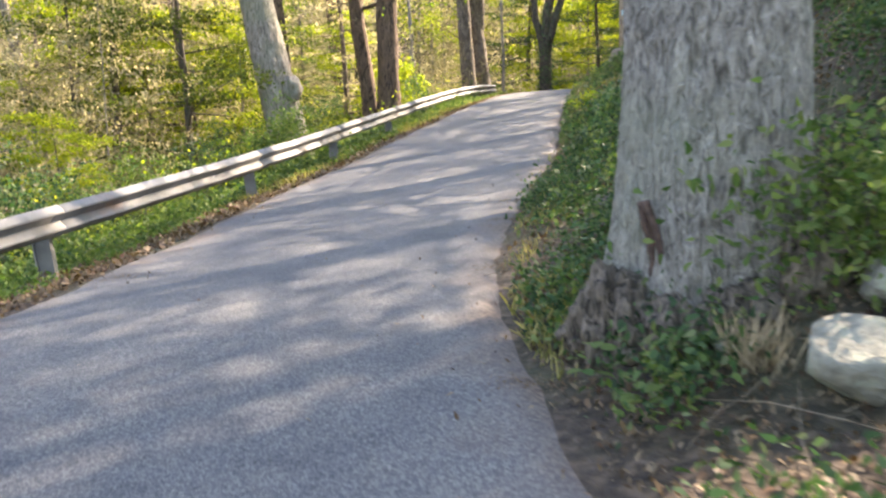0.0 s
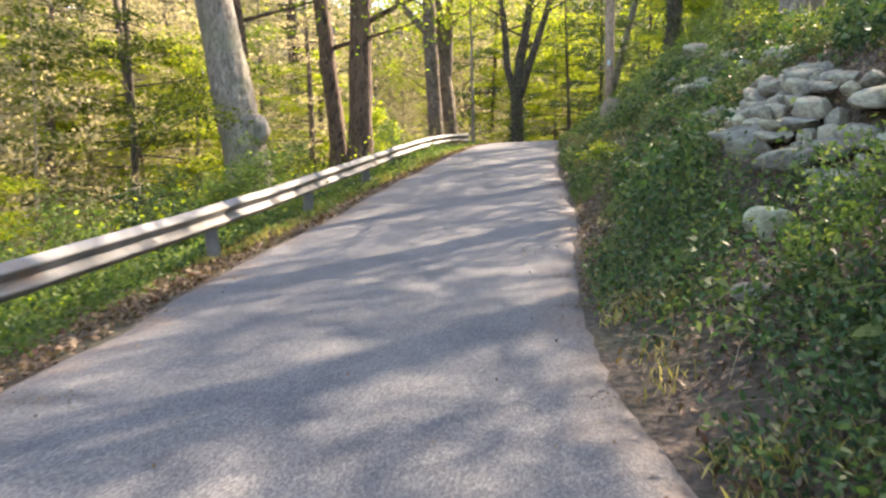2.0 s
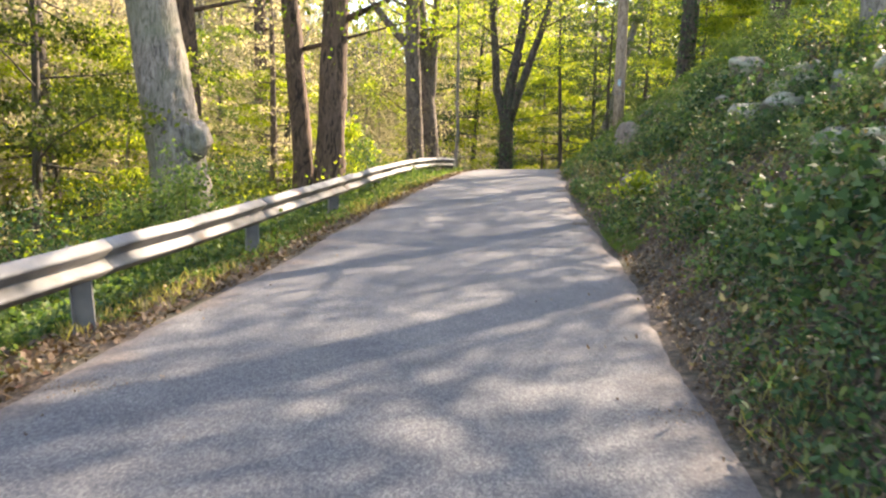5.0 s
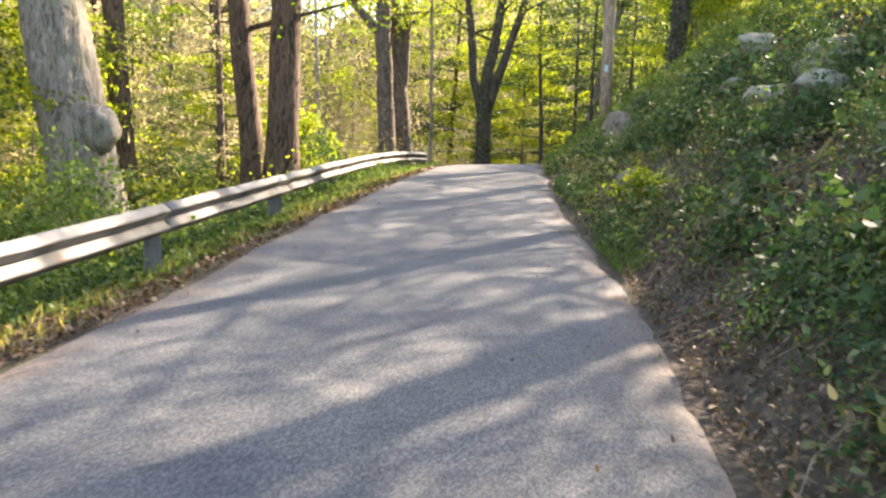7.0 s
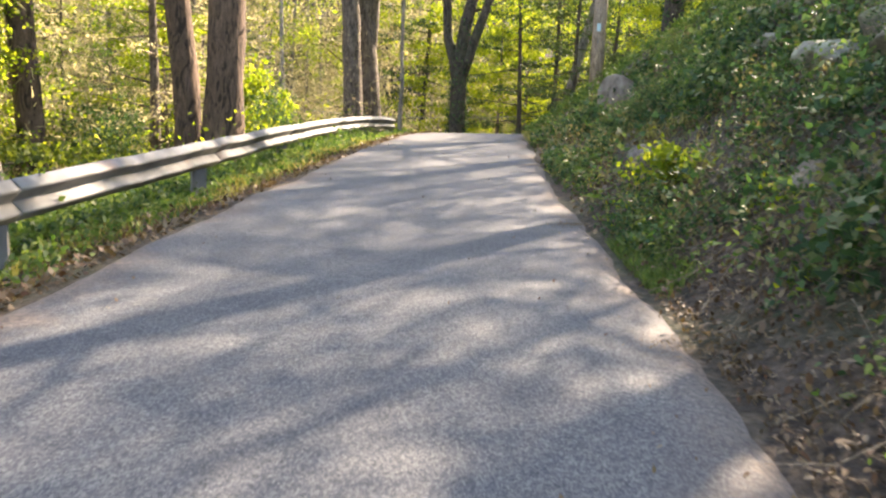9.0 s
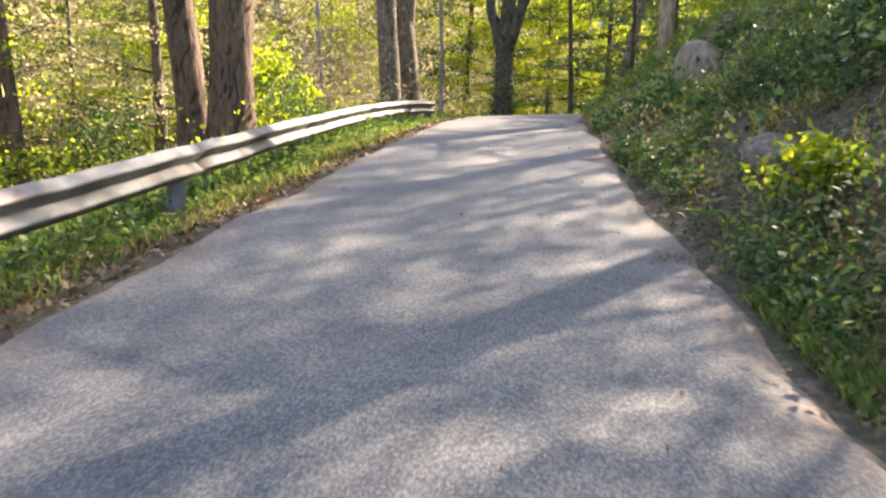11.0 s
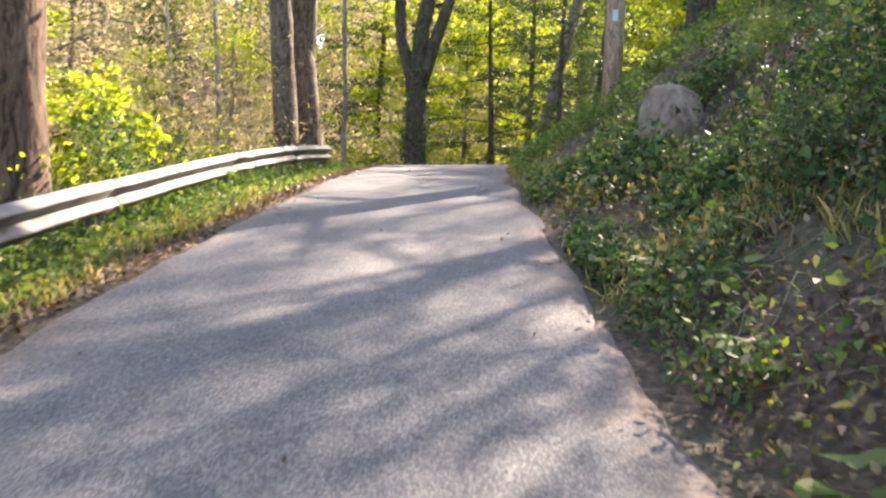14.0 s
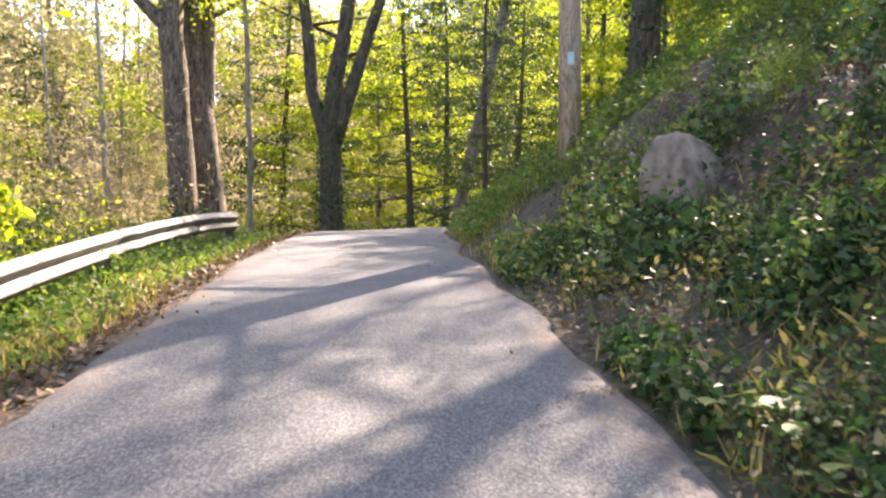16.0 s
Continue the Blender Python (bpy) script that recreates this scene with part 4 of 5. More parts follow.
def build_stone_heap():
    thing = tagged(new("stone_wall"), "tumbled dry-stone wall of pale lichened fieldstones on the bank", "wall")
    rng = np.random.default_rng(77)
    for row in range(7):
        y = 7.5 + rng.uniform(0, 0.3)
        while y < 12.3 - 0.12 * row:
            w = rng.choice([0.2, 0.28, 0.36, 0.46, 0.6]) * rng.uniform(0.85, 1.15)
            y += 0.5 * w
            d = float(wall_foot(y)) + 0.14 * row + rng.uniform(-0.06, 0.06)
            x = float(road_right(y)) + d
            if not (row == 0 and rng.uniform() < 0.4):
                ob = new("stone", SLABS[int(rng.integers(6))] if rng.uniform() < 0.7 else STONES[int(rng.integers(6))])
                ob.parent = thing
                ob.matrix_basis = pose(x, y, gz(x, y) + 0.05 + 0.025 * row + rng.uniform(-0.02, 0.05), rng.uniform(-9, 9), rng.uniform(-14, 8), rng.uniform(70, 110))
                ob.scale = (w * 1.08, w * rng.uniform(0.6, 0.85), rng.uniform(0.13, 0.24))
            y += 0.5 * w + 0.01
    return thing


build_stone_heap()
rock("fieldstone", 1.53, 2.74, (0.52, 0.44, 0.38), 20, STONES[1], "pale rounded stone at the foot of the oak", 0.15)
rock("fieldstone", 1.95, 3.25, (0.4, 0.3, 0.3), 70, STONES[2], "grey stone half buried beside the oak", 0.2)
rock("fieldstone", 1.26, 3.3, (0.14, 0.12, 0.1), 70, STONES[0], "small grey stone at the foot of the oak", 0.2)
rock("fieldstone", 2.1, 7.92, (0.14, 0.36, 0.34), 66, stone_mesh(95, STONE_LICHEN, planes=9, depth=(0.34, 0.48), lumps=0.14, block=2.6), "pale green lichened slab of stone on the bank", 0.06, (0, -14))
rock("fieldstone", 2.66, 9.45, (0.42, 0.62, 0.42), 60, STONES[4], "angular grey stone below the tumbled wall", 0.2)
rock("fieldstone", 1.5, 6.85, (0.34, 0.26, 0.2), 10, STONES[2], "brown stone half hidden in leaves", 0.25)
rock("fieldstone", 2.75, 8.0, (0.36, 0.5, 0.3), 40, SLABS[1], "grey stone fallen from the tumbled wall", 0.25)
rock("boulder", 5.35, 23.15, (0.78, 0.7, 1.3), 70, stone_mesh(71, STONE_TAN, planes=9, depth=(0.4, 0.5), lumps=0.16, block=5.0), "large upright pale boulder set in the bank", 0.46, (0, -4))
rock("boulder", 3.6, 17.65, (0.5, 0.66, 0.42), 20, stone_mesh(62, STONE_TAN, planes=7, depth=(0.3, 0.44), lumps=0.2), "grey-brown boulder half sunk in leaf litter", 0.5, (12, 0))
rock("boulder", 3.45, 14.85, (0.22, 0.24, 0.48), 30, stone_mesh(63, STONE_TAN), "narrow upright brown stone on the bank", 0.35, (0, 28))
RIDGE_STONES = [(5.35, 18.5, 0.6), (6.1, 21.6, 0.5), (6.35, 23.2, 0.42), (5.35, 15.0, 0.7), (4.95, 16.9, 0.8), (5.5, 16.6, 1.0), (6.0, 17.3, 0.9), (4.8, 15.6, 0.9), (3.95, 13.1, 0.7), (4.4, 12.6, 0.8), (6.5, 20.6, 0.8), (6.15, 19.2, 0.9), (7.2, 21.9, 0.6), (5.3, 13.9, 0.9)]
for i, (x, y, s) in enumerate(RIDGE_STONES):
    rock("boulder", x, y, (s * 0.8, s, s * 0.55), 40 * i, STONES[(2 * i) % 6], "grey boulder half sunk in the leafy bank", 0.18)


# ---- plants and litter on the ground ----
def patches(x, y):
    return np.sin(1.3 * x + 0.7 * y) * np.sin(0.9 * y - 1.1 * x + 2) + 0.6 * np.sin(3.1 * x + 1.9 * y + 1) * np.sin(2.3 * y - 2.7 * x) + 0.4 * np.sin(6.1 * x - 3.3 * y)


def on_right(n, rng, y0, y1, d0, d1, power=1.0):
    y = rng.uniform(y0, y1, n)
    return road_right(y) + d0 + (d1 - d0) * rng.uniform(0, 1, n) ** power, y


def on_left(n, rng, y0, y1, d0, d1, power=1.0):
    y = rng.uniform(y0, y1, n)
    return road_left(y) - d0 - (d1 - d0) * rng.uniform(0, 1, n) ** power, y


def carpet(name, x, y, keep, per, spread, tall, size, mat, rng, label, category, shape=LEAF_SHAPE, up=0.45, upright=False):
    x, y = x[keep], y[keep]
    h = tall * rng.uniform(0.5, 1.2, len(x))
    x, y, h = np.repeat(x, per), np.repeat(y, per), np.repeat(h, per)
    x = x + rng.normal(size=len(x)) * spread
    y = y + rng.normal(size=len(y)) * spread
    safe = (x < road_left(y) - 0.02) | (x > road_right(y) + 0.02)
    x, y, h = x[safe], y[safe], h[safe]
    z = ground_z(x, y) + (0.01 if upright else 0.02 + h * rng.uniform(0, 1, len(x)))
    s = rng.uniform(0.55, 1.25, len(x)) * size
    ob = new(name, leaves(name, np.stack([x, y, z], -1), s, mat, rng, shape, up, upright=upright))
    return tagged(ob, label, category, kind="stuff")


G = np.random.default_rng(5)
x, y = on_right(8200, G, -1, 24, 0.05, 4.2)


def bare_at(x, y):
    soil = (x - road_right(y) < (0.12 + 0.42 * step(9.0, 11.5, y) * (1 - step(13.8, 15.2, y))) * (1 + 0.4 * np.sin(2.3 * y) * np.sin(5.1 * y + 1))) & (y > 5) & (y < 15.2)
    d = x - road_right(y) - wall_foot(y)
    wall = (y > 7.3) & (y < 12.4) & (d > -0.1) & (d < 1.35)
    spots = ((5.9, 22.4, 0.45), (5.15, 25.9, 0.4), (5.05, 22.5, 0.2), (1.6, 2.45, 0.6), (1.85, 7.5, 0.14), (2.02, 7.75, 0.1), (2.55, 9.2, 0.12), (3.6, 17.35, 0.2)) + tuple((a - 0.2 * q, b - 0.35 * q, 0.2 * q * q) for a, b, q in RIDGE_STONES)
    return wall | soil | np.any([(x - a) ** 2 + (y - b) ** 2 < q for a, b, q in spots], axis=0)


bare = bare_at(x, y)
carpet("bank_undergrowth", x, y, (patches(x, y) > 0.32 * ((y > 15.4) & (y < 18.2) & (x - road_right(y) < 1.5)) + 0.5 * ((y < 4.2) & (x > 1.15))) & ~bare, 24, 0.12, 0.34, 0.047, LEAF_IVY, G, "low dark green creeping plants covering the bank", "undergrowth", LEAF_SHAPE, 0.3)
x, y = on_right(2300, G, 8, 24, 0.7, 4.2)
carpet("bank_creeper", x, y, (patches(x + 2, y - 3) > 0.3) & ~bare_at(x, y), 14, 0.14, 0.55, 0.084, LEAF_IVY, G, "broad dark green leaves in raised clumps on the bank", "undergrowth", LEAF_LOBED, 0.35)
x, y = on_right(2400, G, -1, 24, 0.0, 4.2)
carpet("bank_seedlings", x, y, (patches(x + 5, y) > 0.3) & ~bare_at(x, y), 17, 0.1, 0.26, 0.05, LEAF_LIGHT, G, "fresh green weeds and seedlings on the bank", "undergrowth")
x, y = on_right(900, G, 5, 24, 0.3, 4.2)
carpet("bank_sprays", x, y, (patches(1.6 * x + 1, 1.6 * y - 2) > 0.5) & ~bare_at(x, y), 26, 0.12, 0.62, 0.06, LEAF_LIGHT, G, "taller leafy sprays rising out of the bank", "undergrowth", LEAF_SHAPE, 0.35)
x, y = on_right(900, G, 5, 24, 0.3, 4.2)
carpet("bank_sprays", x, y, (patches(1.6 * x + 7, 1.6 * y + 1) > 0.45) & ~bare_at(x, y), 26, 0.13, 0.66, 0.062, LEAF_IVY, G, "taller dark leafy sprays rising out of the bank", "undergrowth", LEAF_SHAPE, 0.35)
x, y = on_right(1500, G, 9, 25, 0.2, 4.3)
carpet("bank_dry_weeds", x, y, (patches(1.9 * x + 3, 1.9 * y + 5) > 0.15) & ~bare_at(x, y), 18, 0.12, 0.42, 0.055, LEAF_DRY, G, "half-withered tan and olive weeds among the green of the bank", "undergrowth", LEAF_SHAPE, 0.3)
x, y = on_right(300, G, 9, 25, 0.2, 4.0)
carpet("bank_yellow_plants", x, y, (patches(x - 3, y + 2) > 0.2) & ~bare_at(x, y), 14, 0.09, 0.24, 0.05, LEAF_YELLOW, G, "yellowing leafy plants on the bank", "undergrowth")
x, y = on_right(1100, G, 20.3, 25, 0.05, 1.4)
carpet("bank_ivy", x, y, patches(x, y) > -0.25, 14, 0.12, 0.22, 0.068, LEAF_IVY, G, "dense dark green ivy patch beside the lane", "undergrowth", LEAF_LOBED, 0.35)
x, y = on_right(9000, G, 24, 46, 0.1, 6)
carpet("verge_plants", x, y, (patches(x, y) > -0.6) & ~(((x - 5.2) / 0.45) ** 2 + ((y - 25.8) / 1.3) ** 2 < 1), 9, 0.12, 0.3, 0.08, LEAF_LIGHT, G, "light green weeds along the upper verge", "undergrowth", LEAF_SIMPLE)
x, y = on_right(9000, G, 4, 30, 3.6, 14)
carpet("ridge_plants", x, y, (patches(x, y) > -0.1) & (y < 19), 9, 0.15, 0.4, 0.075, LEAF_LIGHT, G, "sunlit low plants along the top of the bank", "undergrowth", LEAF_SIMPLE)
carpet("ridge_plants", x, y, patches(x + 4, y) > 0.1, 9, 0.15, 0.45, 0.075, LEAF_YELLOW, G, "yellow-green low plants along the top of the bank", "undergrowth", LEAF_SIMPLE)
x, y = on_right(9000, G, 4, 30, 3.4, 12)
carpet("leaf_litter", x, y, x > -99, 1, 0.1, 0.12, 0.09, LITTER, G, "dead brown leaves along the top of the bank", "leaves", LEAF_SIMPLE, 0.8)
x, y = on_left(7000, G, 0, 34, 1.3, 4.2)
carpet("slope_undergrowth", x, y, patches(x, y) > -0.5, 14, 0.14, 0.34, 0.07, LEAF_LIGHT, G, "light green weeds under the guardrail", "undergrowth", LEAF_SIMPLE)
x, y = on_left(1500, G, 0, 34, 0.5, 1.4)
carpet("slope_undergrowth", x, y, patches(2 * x, 2 * y) > 0.1, 12, 0.1, 0.13, 0.05, LEAF_LIGHT, G, "low weeds between the lane and the rail", "undergrowth", LEAF_SIMPLE)
x, y = on_left(3000, G, 0, 34, 1.2, 4.2)
carpet("slope_undergrowth", x, y, patches(x + 2, y) > -0.2, 12, 0.14, 0.3, 0.07, LEAF_IVY, G, "dark green weeds under the guardrail", "undergrowth", LEAF_SIMPLE)
x, y = on_left(900, G, 4, 34, 2.3, 6.5)
carpet("slope_sprays", x, y, patches(x - 1, y + 3) > 0.25, 22, 0.24, 1.2, 0.085, LEAF_YELLOW, G, "lime-green leafy sprays on the slope behind the guardrail", "undergrowth", LEAF_SIMPLE, 0.3)
x, y = on_left(9000, G, 0, 46, 3.5, 22)
carpet("forest_floor_plants", x, y, patches(x, y) > 0.0, 9, 0.25, 0.6, 0.085, LEAF_LIGHT, G, "yellow-green plants on the forest floor", "undergrowth", LEAF_SIMPLE)
x, y = on_left(3600, G, 6, 46, 5, 26)
carpet("dry_thicket", x, y, patches(x, y) > -0.9, 16, 0.6, 4.2, 0.17, NEEDLES, G, "tan tangle of dry twigs down the slope", "thicket", TWIG, 0.0)
x, y = on_left(1100, G, 15, 36, 0.4, 1.6)
carpet("slope_undergrowth", x, y, patches(x + 1, y) > -0.6, 6, 0.1, 0.2, 0.07, LEAF_LIGHT, G, "pale sunlit weeds along the lane edge", "undergrowth")
x, y = on_left(1500, G, 12, 36, 0.3, 1.9)
carpet("grass_verge", x, y, patches(x, y) > -0.5, 6, 0.07, 0.2, 0.135, GRASS, G, "sunlit yellowing grass below the guardrail", "grass", BLADE, 0.0, True)
x, y = on_right(1000, G, 0, 18, 0.0, 0.6)
carpet("grass_verge", x, y, (patches(x + 1, y) > 0.1) & ~bare_at(x, y), 6, 0.06, 0.16, 0.12, GRASS, G, "green grass tufts along the lane edge", "grass", BLADE, 0.0, True)
x, y = on_right(300, G, 14.6, 16.0, 0.0, 0.3)
carpet("grass_verge", x, y, x > -99, 8, 0.06, 0.12, 0.09, LEAF_LIGHT, G, "fresh green grass tuft at the lane edge", "grass", BLADE, 0.0, True)
x, y = on_right(900, G, 17, 30, 0.0, 1.6)
carpet("grass_verge", x, y, patches(x - 2, y) > 0.0, 6, 0.07, 0.2, 0.16, GRASS, G, "dry yellowish grass along the upper lane edge", "grass", BLADE, 0.0, True)
x, y = on_right(30000, G, -1, 25, 0.0, 4.4, 0.95)
carpet("leaf_litter", x, y, y > 4.5, 1, 0.1, 0.1, 0.055, LITTER, G, "dead brown leaves scattered over the bank", "leaves", LEAF_SHAPE, 0.75)
x, y = on_right(5000, G, 8.5, 15.6, -0.04, 0.95, 1.4)
carpet("leaf_litter", x, y, x > -99, 1, 0.03, 0.05, 0.038, LITTER, G, "crumbled dead leaves on the dark soil of the lane edge", "leaves", LEAF_SHAPE, 0.7)
x, y = on_right(4200, G, 1.0, 5.0, 0.0, 2.2)
carpet("leaf_litter", x, y, x > -99, 1, 0.05, 0.03, 0.042, LITTER, G, "crumbled dead leaves on dark soil below the oak", "leaves", LEAF_SHAPE, 0.75)
x, y = on_left(17000, G, 0, 34, -0.05, 1.5, 1.3)
carpet("leaf_litter", x, y, x > -99, 1, 0.08, 0.03, 0.07, LITTER, G, "dead brown leaves along the lane edge", "leaves", LEAF_SIMPLE, 0.8)


def road_leaves():
    rng = np.random.default_rng(12)
    y = rng.uniform(0, 30, 520)
    w = road_right(y) - road_left(y)
    u = np.where(rng.uniform(size=520) < 0.5, 1 - rng.uniform(0, 1, 520) ** 2 * 0.22, np.where(rng.uniform(size=520) < 0.7, rng.uniform(0, 1, 520) ** 2 * 0.18, rng.uniform(0, 1, 520)))
    x = road_left(y) + w * u
    z = road_z(x, y) + 0.016
    ob = new("road_leaves", leaves("road_leaves", np.stack([x, y, z], -1), rng.uniform(0.015, 0.042, 520), LITTER, rng, LEAF_SHAPE, 0.93))
    return tagged(ob, "single dead leaves lying on the asphalt", "leaves", kind="stuff")


road_leaves()


def twigs():
    rng = np.random.default_rng(21)
    bm = bmesh.new()
    for i in range(430):
        if i < 9:
            x, y = rng.uniform(0.9, 1.8), rng.uniform(2.3, 3.4)
        else:
            y = rng.uniform(5, 25)
            x = float(road_right(y)) + rng.uniform(0.2, 3.6)
        a, ln, r = rng.uniform(0, 6.28), rng.uniform(0.2, 0.85), rng.uniform(0.0015, 0.0036)
        arch = 0.0 if i < 9 else rng.uniform(0.0, 0.24)
        pts = []
        for k in range(4):
            q = k / 3 - 0.5
            px, py = x + math.cos(a) * ln * q, y + math.sin(a) * ln * q + 0.05 * rng.normal() * (k % 2)
            pts.append((px, py, gz(px, py) + 0.03 + 0.12 * (k / 3) * rng.uniform(0, 1) + arch * math.sin(math.pi * (0.1 + 0.75 * k / 3))))
        tube(bm, pts, [r, r * 0.9, r * 0.8, r * 0.5], 5)
    me = bpy.data.meshes.new("fallen_twigs")
    bm.to_mesh(me)
    bm.free()
    me.materials.append(DRY_STEM)
    return tagged(new("fallen_twigs", me), "dry fallen twigs and stems on the bank", "twigs", kind="stuff")


twigs()


def straw_tuft(x, y):
    rng = np.random.default_rng(4)
    c = np.stack([x + rng.normal(size=120) * 0.06, y + rng.normal(size=120) * 0.06, np.full(120, gz(x, y))], -1)
    ob = new("straw_tuft", leaves("straw_tuft", c, rng.uniform(0.12, 0.32, 120), STRAW, rng, BLADE * np.array((0.25, 1, 0.25)), 0.0, upright=True))
    return tagged(ob, "dry straw-coloured grass tuft by the oak", "grass")


straw_tuft(1.3, 3.1)


def dead_stump(x, y):
    bm = bmesh.new()
    lumps = [((0, 0, 0.16), (0.15, 0.17, 0.3), 1.0), ((0.13, -0.06, 0.1), (0.13, 0.13, 0.2), 4.0), ((-0.06, 0.1, 0.08), (0.14, 0.16, 0.16), 7.0), ((0.04, -0.13, 0.02), (0.13, 0.1, 0.1), 9.0)]
    for at, size, seed in lumps:
        made = bmesh.ops.create_icosphere(bm, subdivisions=5, radius=1.0)
        for v in made["verts"]:
            p = v.co.normalized()
            q = p + Vector((seed, seed * 0.7, 0))
            crag = 1 - 2 * abs(noise.noise(Vector((q.x * 3.4, q.y * 3.4, q.z * 1.5))))
            k = 1 + 0.4 * noise.noise(q * 1.8) + 0.24 * crag + 0.1 * noise.noise(q * 11)
            hollow = 0.5 * max(0.0, noise.noise(q * 2.6 + Vector((0, 0, 5))) - 0.12)
            k -= 1.5 * hollow
            v.co = Vector(at) + Vector((p.x * size[0], p.y * size[1], p.z * size[2])) * k
    for f in bm.faces:
        f.smooth = True
    me = bpy.data.meshes.new("rotten_stump")
    bm.to_mesh(me)
    bm.free()
    me.materials.append(DEADWOOD)
    ob = new("rotten_stump", me)
    ob.location = (x, y, gz(x, y) - 0.03)
    return tagged(ob, "crumbling brown rotten stump against the oak root", "stump")


dead_stump(0.8, 3.68)


def fallen_branch():
    bm = bmesh.new()
    a, b = Vector((-12.5, 15.0, 3.2)), Vector((-9.6, 16.2, gz(-9.6, 16.2)))
    tube(bm, [a, a.lerp(b, 0.4) + Vector((0, 0, 0.15)), a.lerp(b, 0.75), b], [0.03, 0.06, 0.08, 0.1], 8)
    tube(bm, [a.lerp(b, 0.4), a.lerp(b, 0.45) + Vector((-0.4, 0, -1.0))], [0.03, 0.012], 6)
    me = bpy.data.meshes.new("fallen_branch")
    bm.to_mesh(me)
    bm.free()
    me.materials.append(STRAW)
    return tagged(new("fallen_branch", me), "bare pale fallen branch leaning down the slope", "branch")


fallen_branch()


# ---- broad-leaved weeds ----
def weed_leaf():
    rows = []
    for j in range(7):
        v = j / 6
        w = 0.42 * math.sin(math.pi * min(1, v * 0.92 + 0.06)) ** 0.75
        rows.append([(-w, v, 0.06 - 0.25 * v * v), (0, v, -0.25 * v * v), (w, v, 0.06 - 0.25 * v * v)])
    verts = [p for r in rows for p in r]
    faces = []
    for j in range(6):
        for i in range(2):
            a = j * 3 + i
            faces.append((a, a + 1, a + 4, a + 3))
    return mesh_from("leaf", verts, faces, LEAF_LIGHT, True)


WEED_LEAF = weed_leaf()


def weed_plant(x, y, count, size, seed):
    rng = np.random.default_rng(seed)
    thing = tagged(new("weed_plant"), "broad-leaved bright green weed at the lane edge", "plant", "broad-leaved weeds")
    thing.location = (x, y, gz(x, y))
    for i in range(count):
        leaf = new("leaf", WEED_LEAF)
        leaf.parent = thing
        r = rng.uniform(0.01, 0.1)
        a = i * 137.5 + rng.uniform(-20, 20)
        leaf.matrix_basis = pose(-r * math.sin(radians(a)), r * math.cos(radians(a)), rng.uniform(0.06, 0.22), rng.uniform(0, 35), rng.uniform(-15, 15), a)
        leaf.scale = [size * rng.uniform(0.7, 1.2)] * 3
    return thing


for i, (x, y, n, q) in enumerate([(3.36, 20.2, 10, 0.14), (3.45, 19.85, 9, 0.13), (3.3, 19.45, 8, 0.13), (0.72, 2.75, 9, 0.06), (0.62, 3.2, 9, 0.065), (3.55, 19.0, 8, 0.14), (2.75, 16.0, 6, 0.1), (1.35, 5.3, 9, 0.13), (1.6, 5.9, 9, 0.13), (1.2, 6.4, 8, 0.1), (2.9, 17.4, 8, 0.13), (3.15, 18.3, 9, 0.14)]):
    weed_plant(x, y, n, q, i)


# ---- growth and damage on the roadside oak ----
def ivy_plant(x, y, z):
    rng = np.random.default_rng(14)
    thing = tagged(new("ivy_plant"), "bright green leafy creeper against the foot of the oak", "plant")
    thing.location = (x, y, gz(x, y))
    rise = z - gz(x, y)
    bm = bmesh.new()
    for k in range(7):
        a = rng.uniform(-0.4, 0.4)
        tube(bm, [(a * 0.3, 0, -0.05), (a * 0.7, -0.05, rise * 0.5), (a, -0.1, rise)], [0.01, 0.008, 0.004], 5)
    tagged(part("stems", bm, DEADWOOD, thing), kind="stuff")
    c = np.stack([rng.normal(size=1900) * 0.36, rng.normal(size=1900) * 0.15 - 0.05, rise + rng.normal(size=1900) * 0.2], -1)
    tagged(part("foliage", leaves("foliage", c, rng.uniform(0.04, 0.075, 1900), LEAF_LIGHT, rng, LEAF_SHAPE, 0.3), None, thing), kind="stuff")
    return thing


ivy_plant(1.98, 3.42, 0.82)


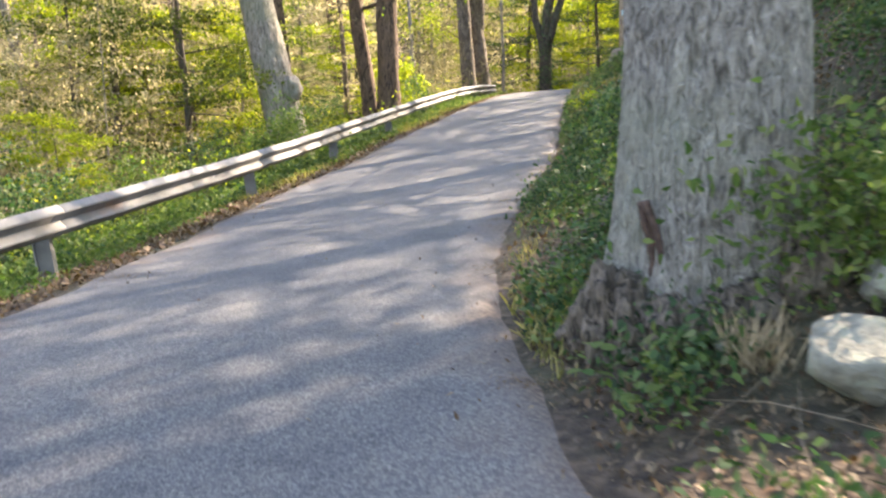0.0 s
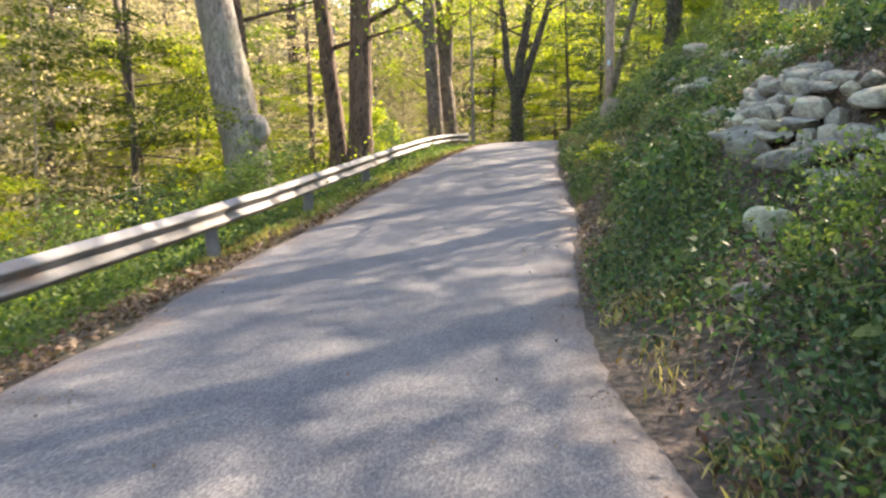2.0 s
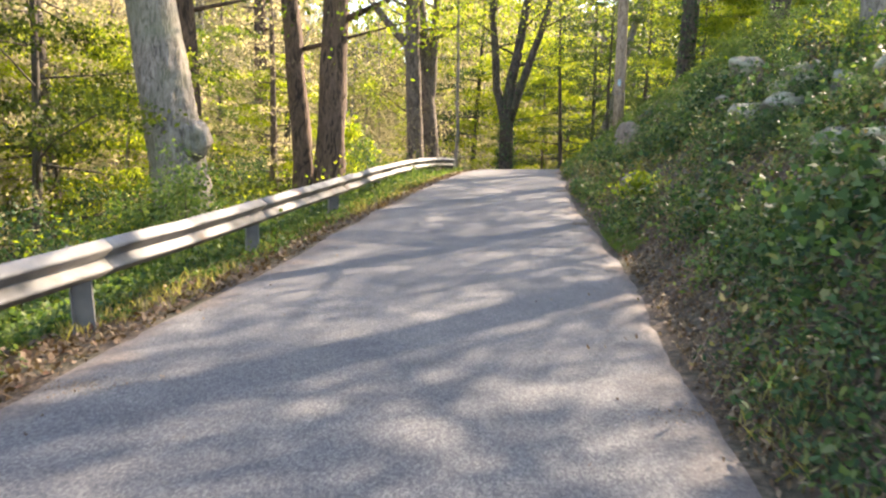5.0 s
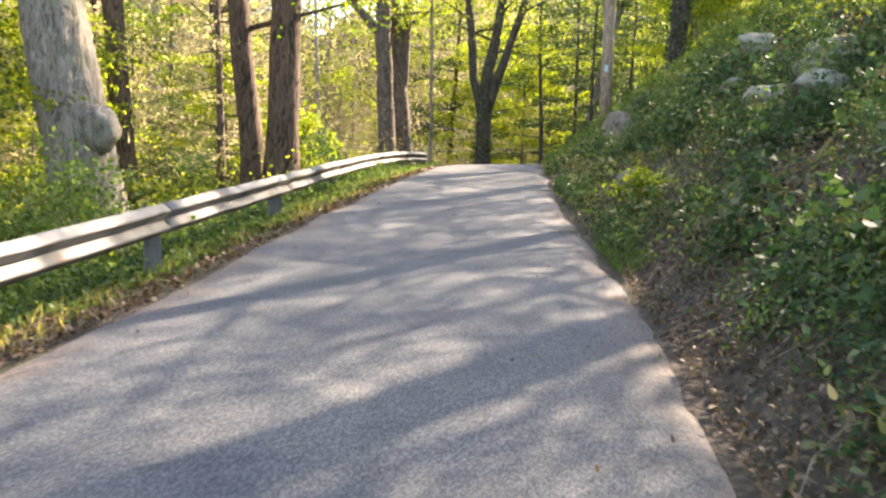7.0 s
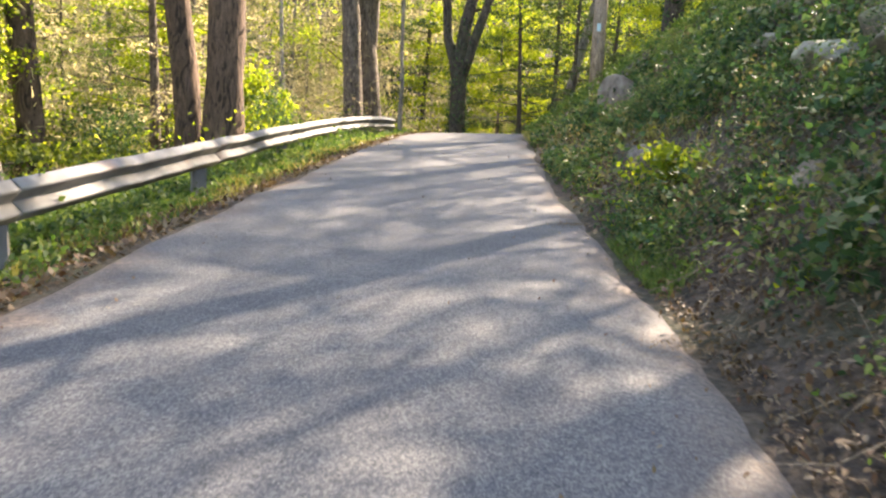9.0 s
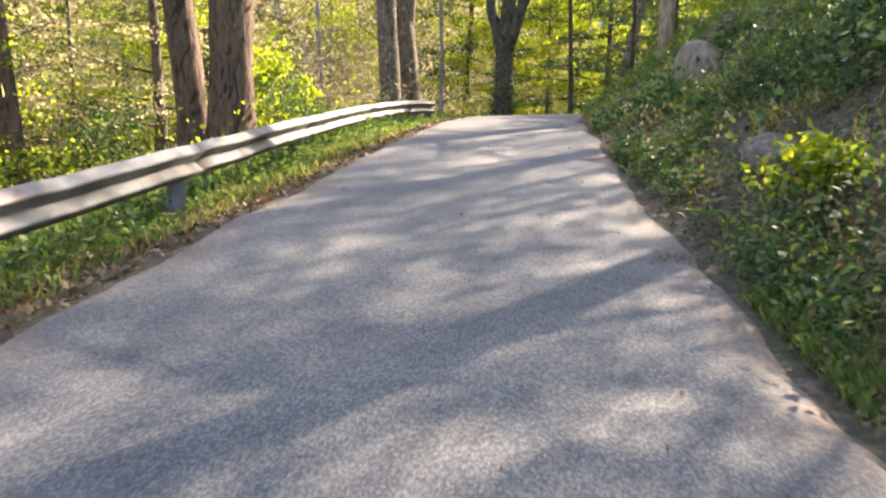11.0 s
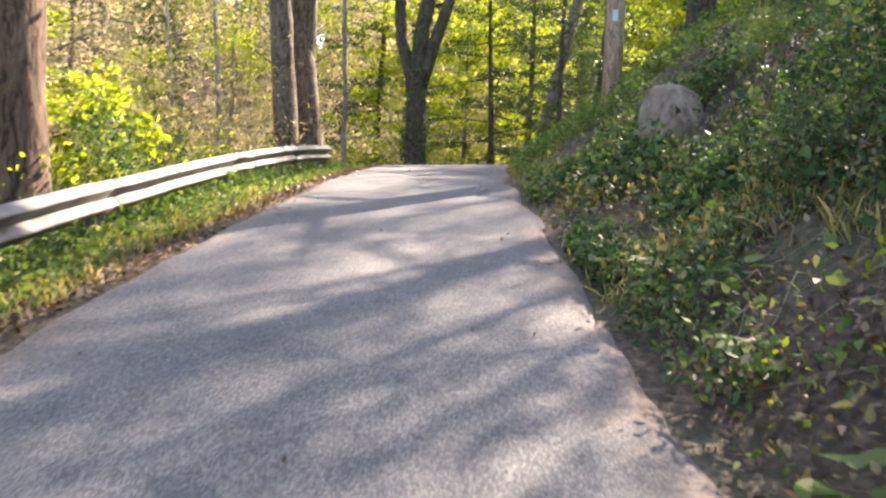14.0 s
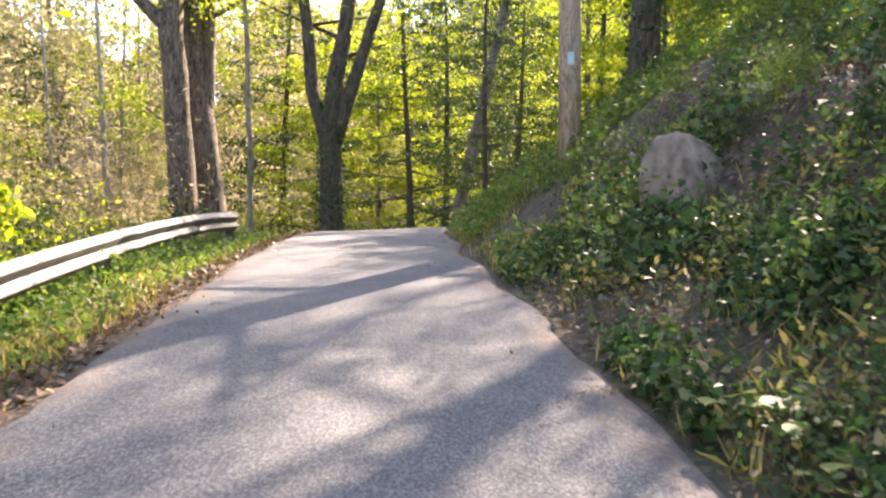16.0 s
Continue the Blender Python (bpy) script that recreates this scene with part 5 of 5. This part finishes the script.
def bark_scar():
    bm = bmesh.new()
    rows = []
    for j in range(13):
        v = j / 12
        w = 0.02 * math.sin(math.pi * min(1, 0.08 + 0.9 * v)) + 0.012 * noise.noise(Vector((v * 6, 2, 0)))
        ring = []
        for k in range(7):
            u = k / 6 - 0.5
            dip = 0.018 * math.cos(u * 6.28) + 0.01 * noise.noise(Vector((u * 7, v * 9, 5)))
            ring.append(bm.verts.new((2 * u * w + 0.03 * math.sin(v * 4), dip, v * 0.5)))
        rows.append(ring)
    for p, q in zip(rows, rows[1:]):
        for k in range(6):
            bm.faces.new((p[k], p[k + 1], q[k + 1], q[k])).smooth = True
    ob = part("bark_scar", bm, SCAR, oak, "reddish brown split in the bark")
    ob.matrix_basis = pose(-0.4, -0.31, 0.76, 8, 0, -52)
    mod = ob.modifiers.new("thick", "SOLIDIFY")
    mod.thickness = 0.03
    return ob


bark_scar()


# ---- decayed roots at the oak's foot ----
def rotten_root(x, y, size, seed):
    bm = bmesh.new()
    bmesh.ops.create_icosphere(bm, subdivisions=4, radius=0.5)
    for v in bm.verts:
        p = v.co.normalized()
        v.co *= 1 + 0.35 * noise.noise(p * 2.5 + Vector((seed, 0, 0))) + 0.16 * noise.noise(p * 8 + Vector((0, seed, 0)))
        v.co = Vector((v.co.x * size[0], v.co.y * size[1], v.co.z * size[2]))
    for f in bm.faces:
        f.smooth = True
    ob = part("rotten_root", bm, DEADWOOD, oak, "dark decayed root")
    ob.matrix_basis = oak.matrix_basis.inverted() @ pose(x, y, gz(x, y) + 0.04)
    return ob


for i, (x, y, s) in enumerate([(1.08, 3.5, (0.34, 0.26, 0.4)), (1.38, 3.44, (0.42, 0.24, 0.36)), (1.72, 3.5, (0.36, 0.3, 0.42))]):
    rotten_root(x, y, s, 3 + 5 * i)


# ---- dirt washed onto the asphalt ----
def dirt_patch(x, y, wide, count, seed):
    rng = np.random.default_rng(seed)
    px, py = x + rng.normal(size=2 * count) * wide, y + rng.normal(size=2 * count) * wide * 0.45
    pz = np.where((px > road_left(py)) & (px < road_right(py)), road_z(px, py), ground_z(px, py)) + 0.008
    ob = new("dirt_patch", leaves("dirt_patch", np.stack([px, py, pz], -1), rng.uniform(0.006, 0.017, 2 * count), LITTER, rng, LEAF_SIMPLE, 0.85))
    return tagged(ob, "reddish brown needles and crumbs washed onto the asphalt", "debris", kind="stuff")


for i, (x, y, w, n) in enumerate([(2.42, 16.75, 0.13, 260), (2.0, 13.6, 0.16, 240), (0.95, 9.4, 0.16, 240), (0.72, 8.2, 0.14, 200), (3.2, 20.9, 0.14, 220), (0.5, 6.0, 0.16, 220), (0.4, 3.4, 0.12, 160), (-2.9, 6.6, 0.2, 260), (-2.55, 10.2, 0.2, 260)]):
    dirt_patch(x, y, w, n, 200 + i)
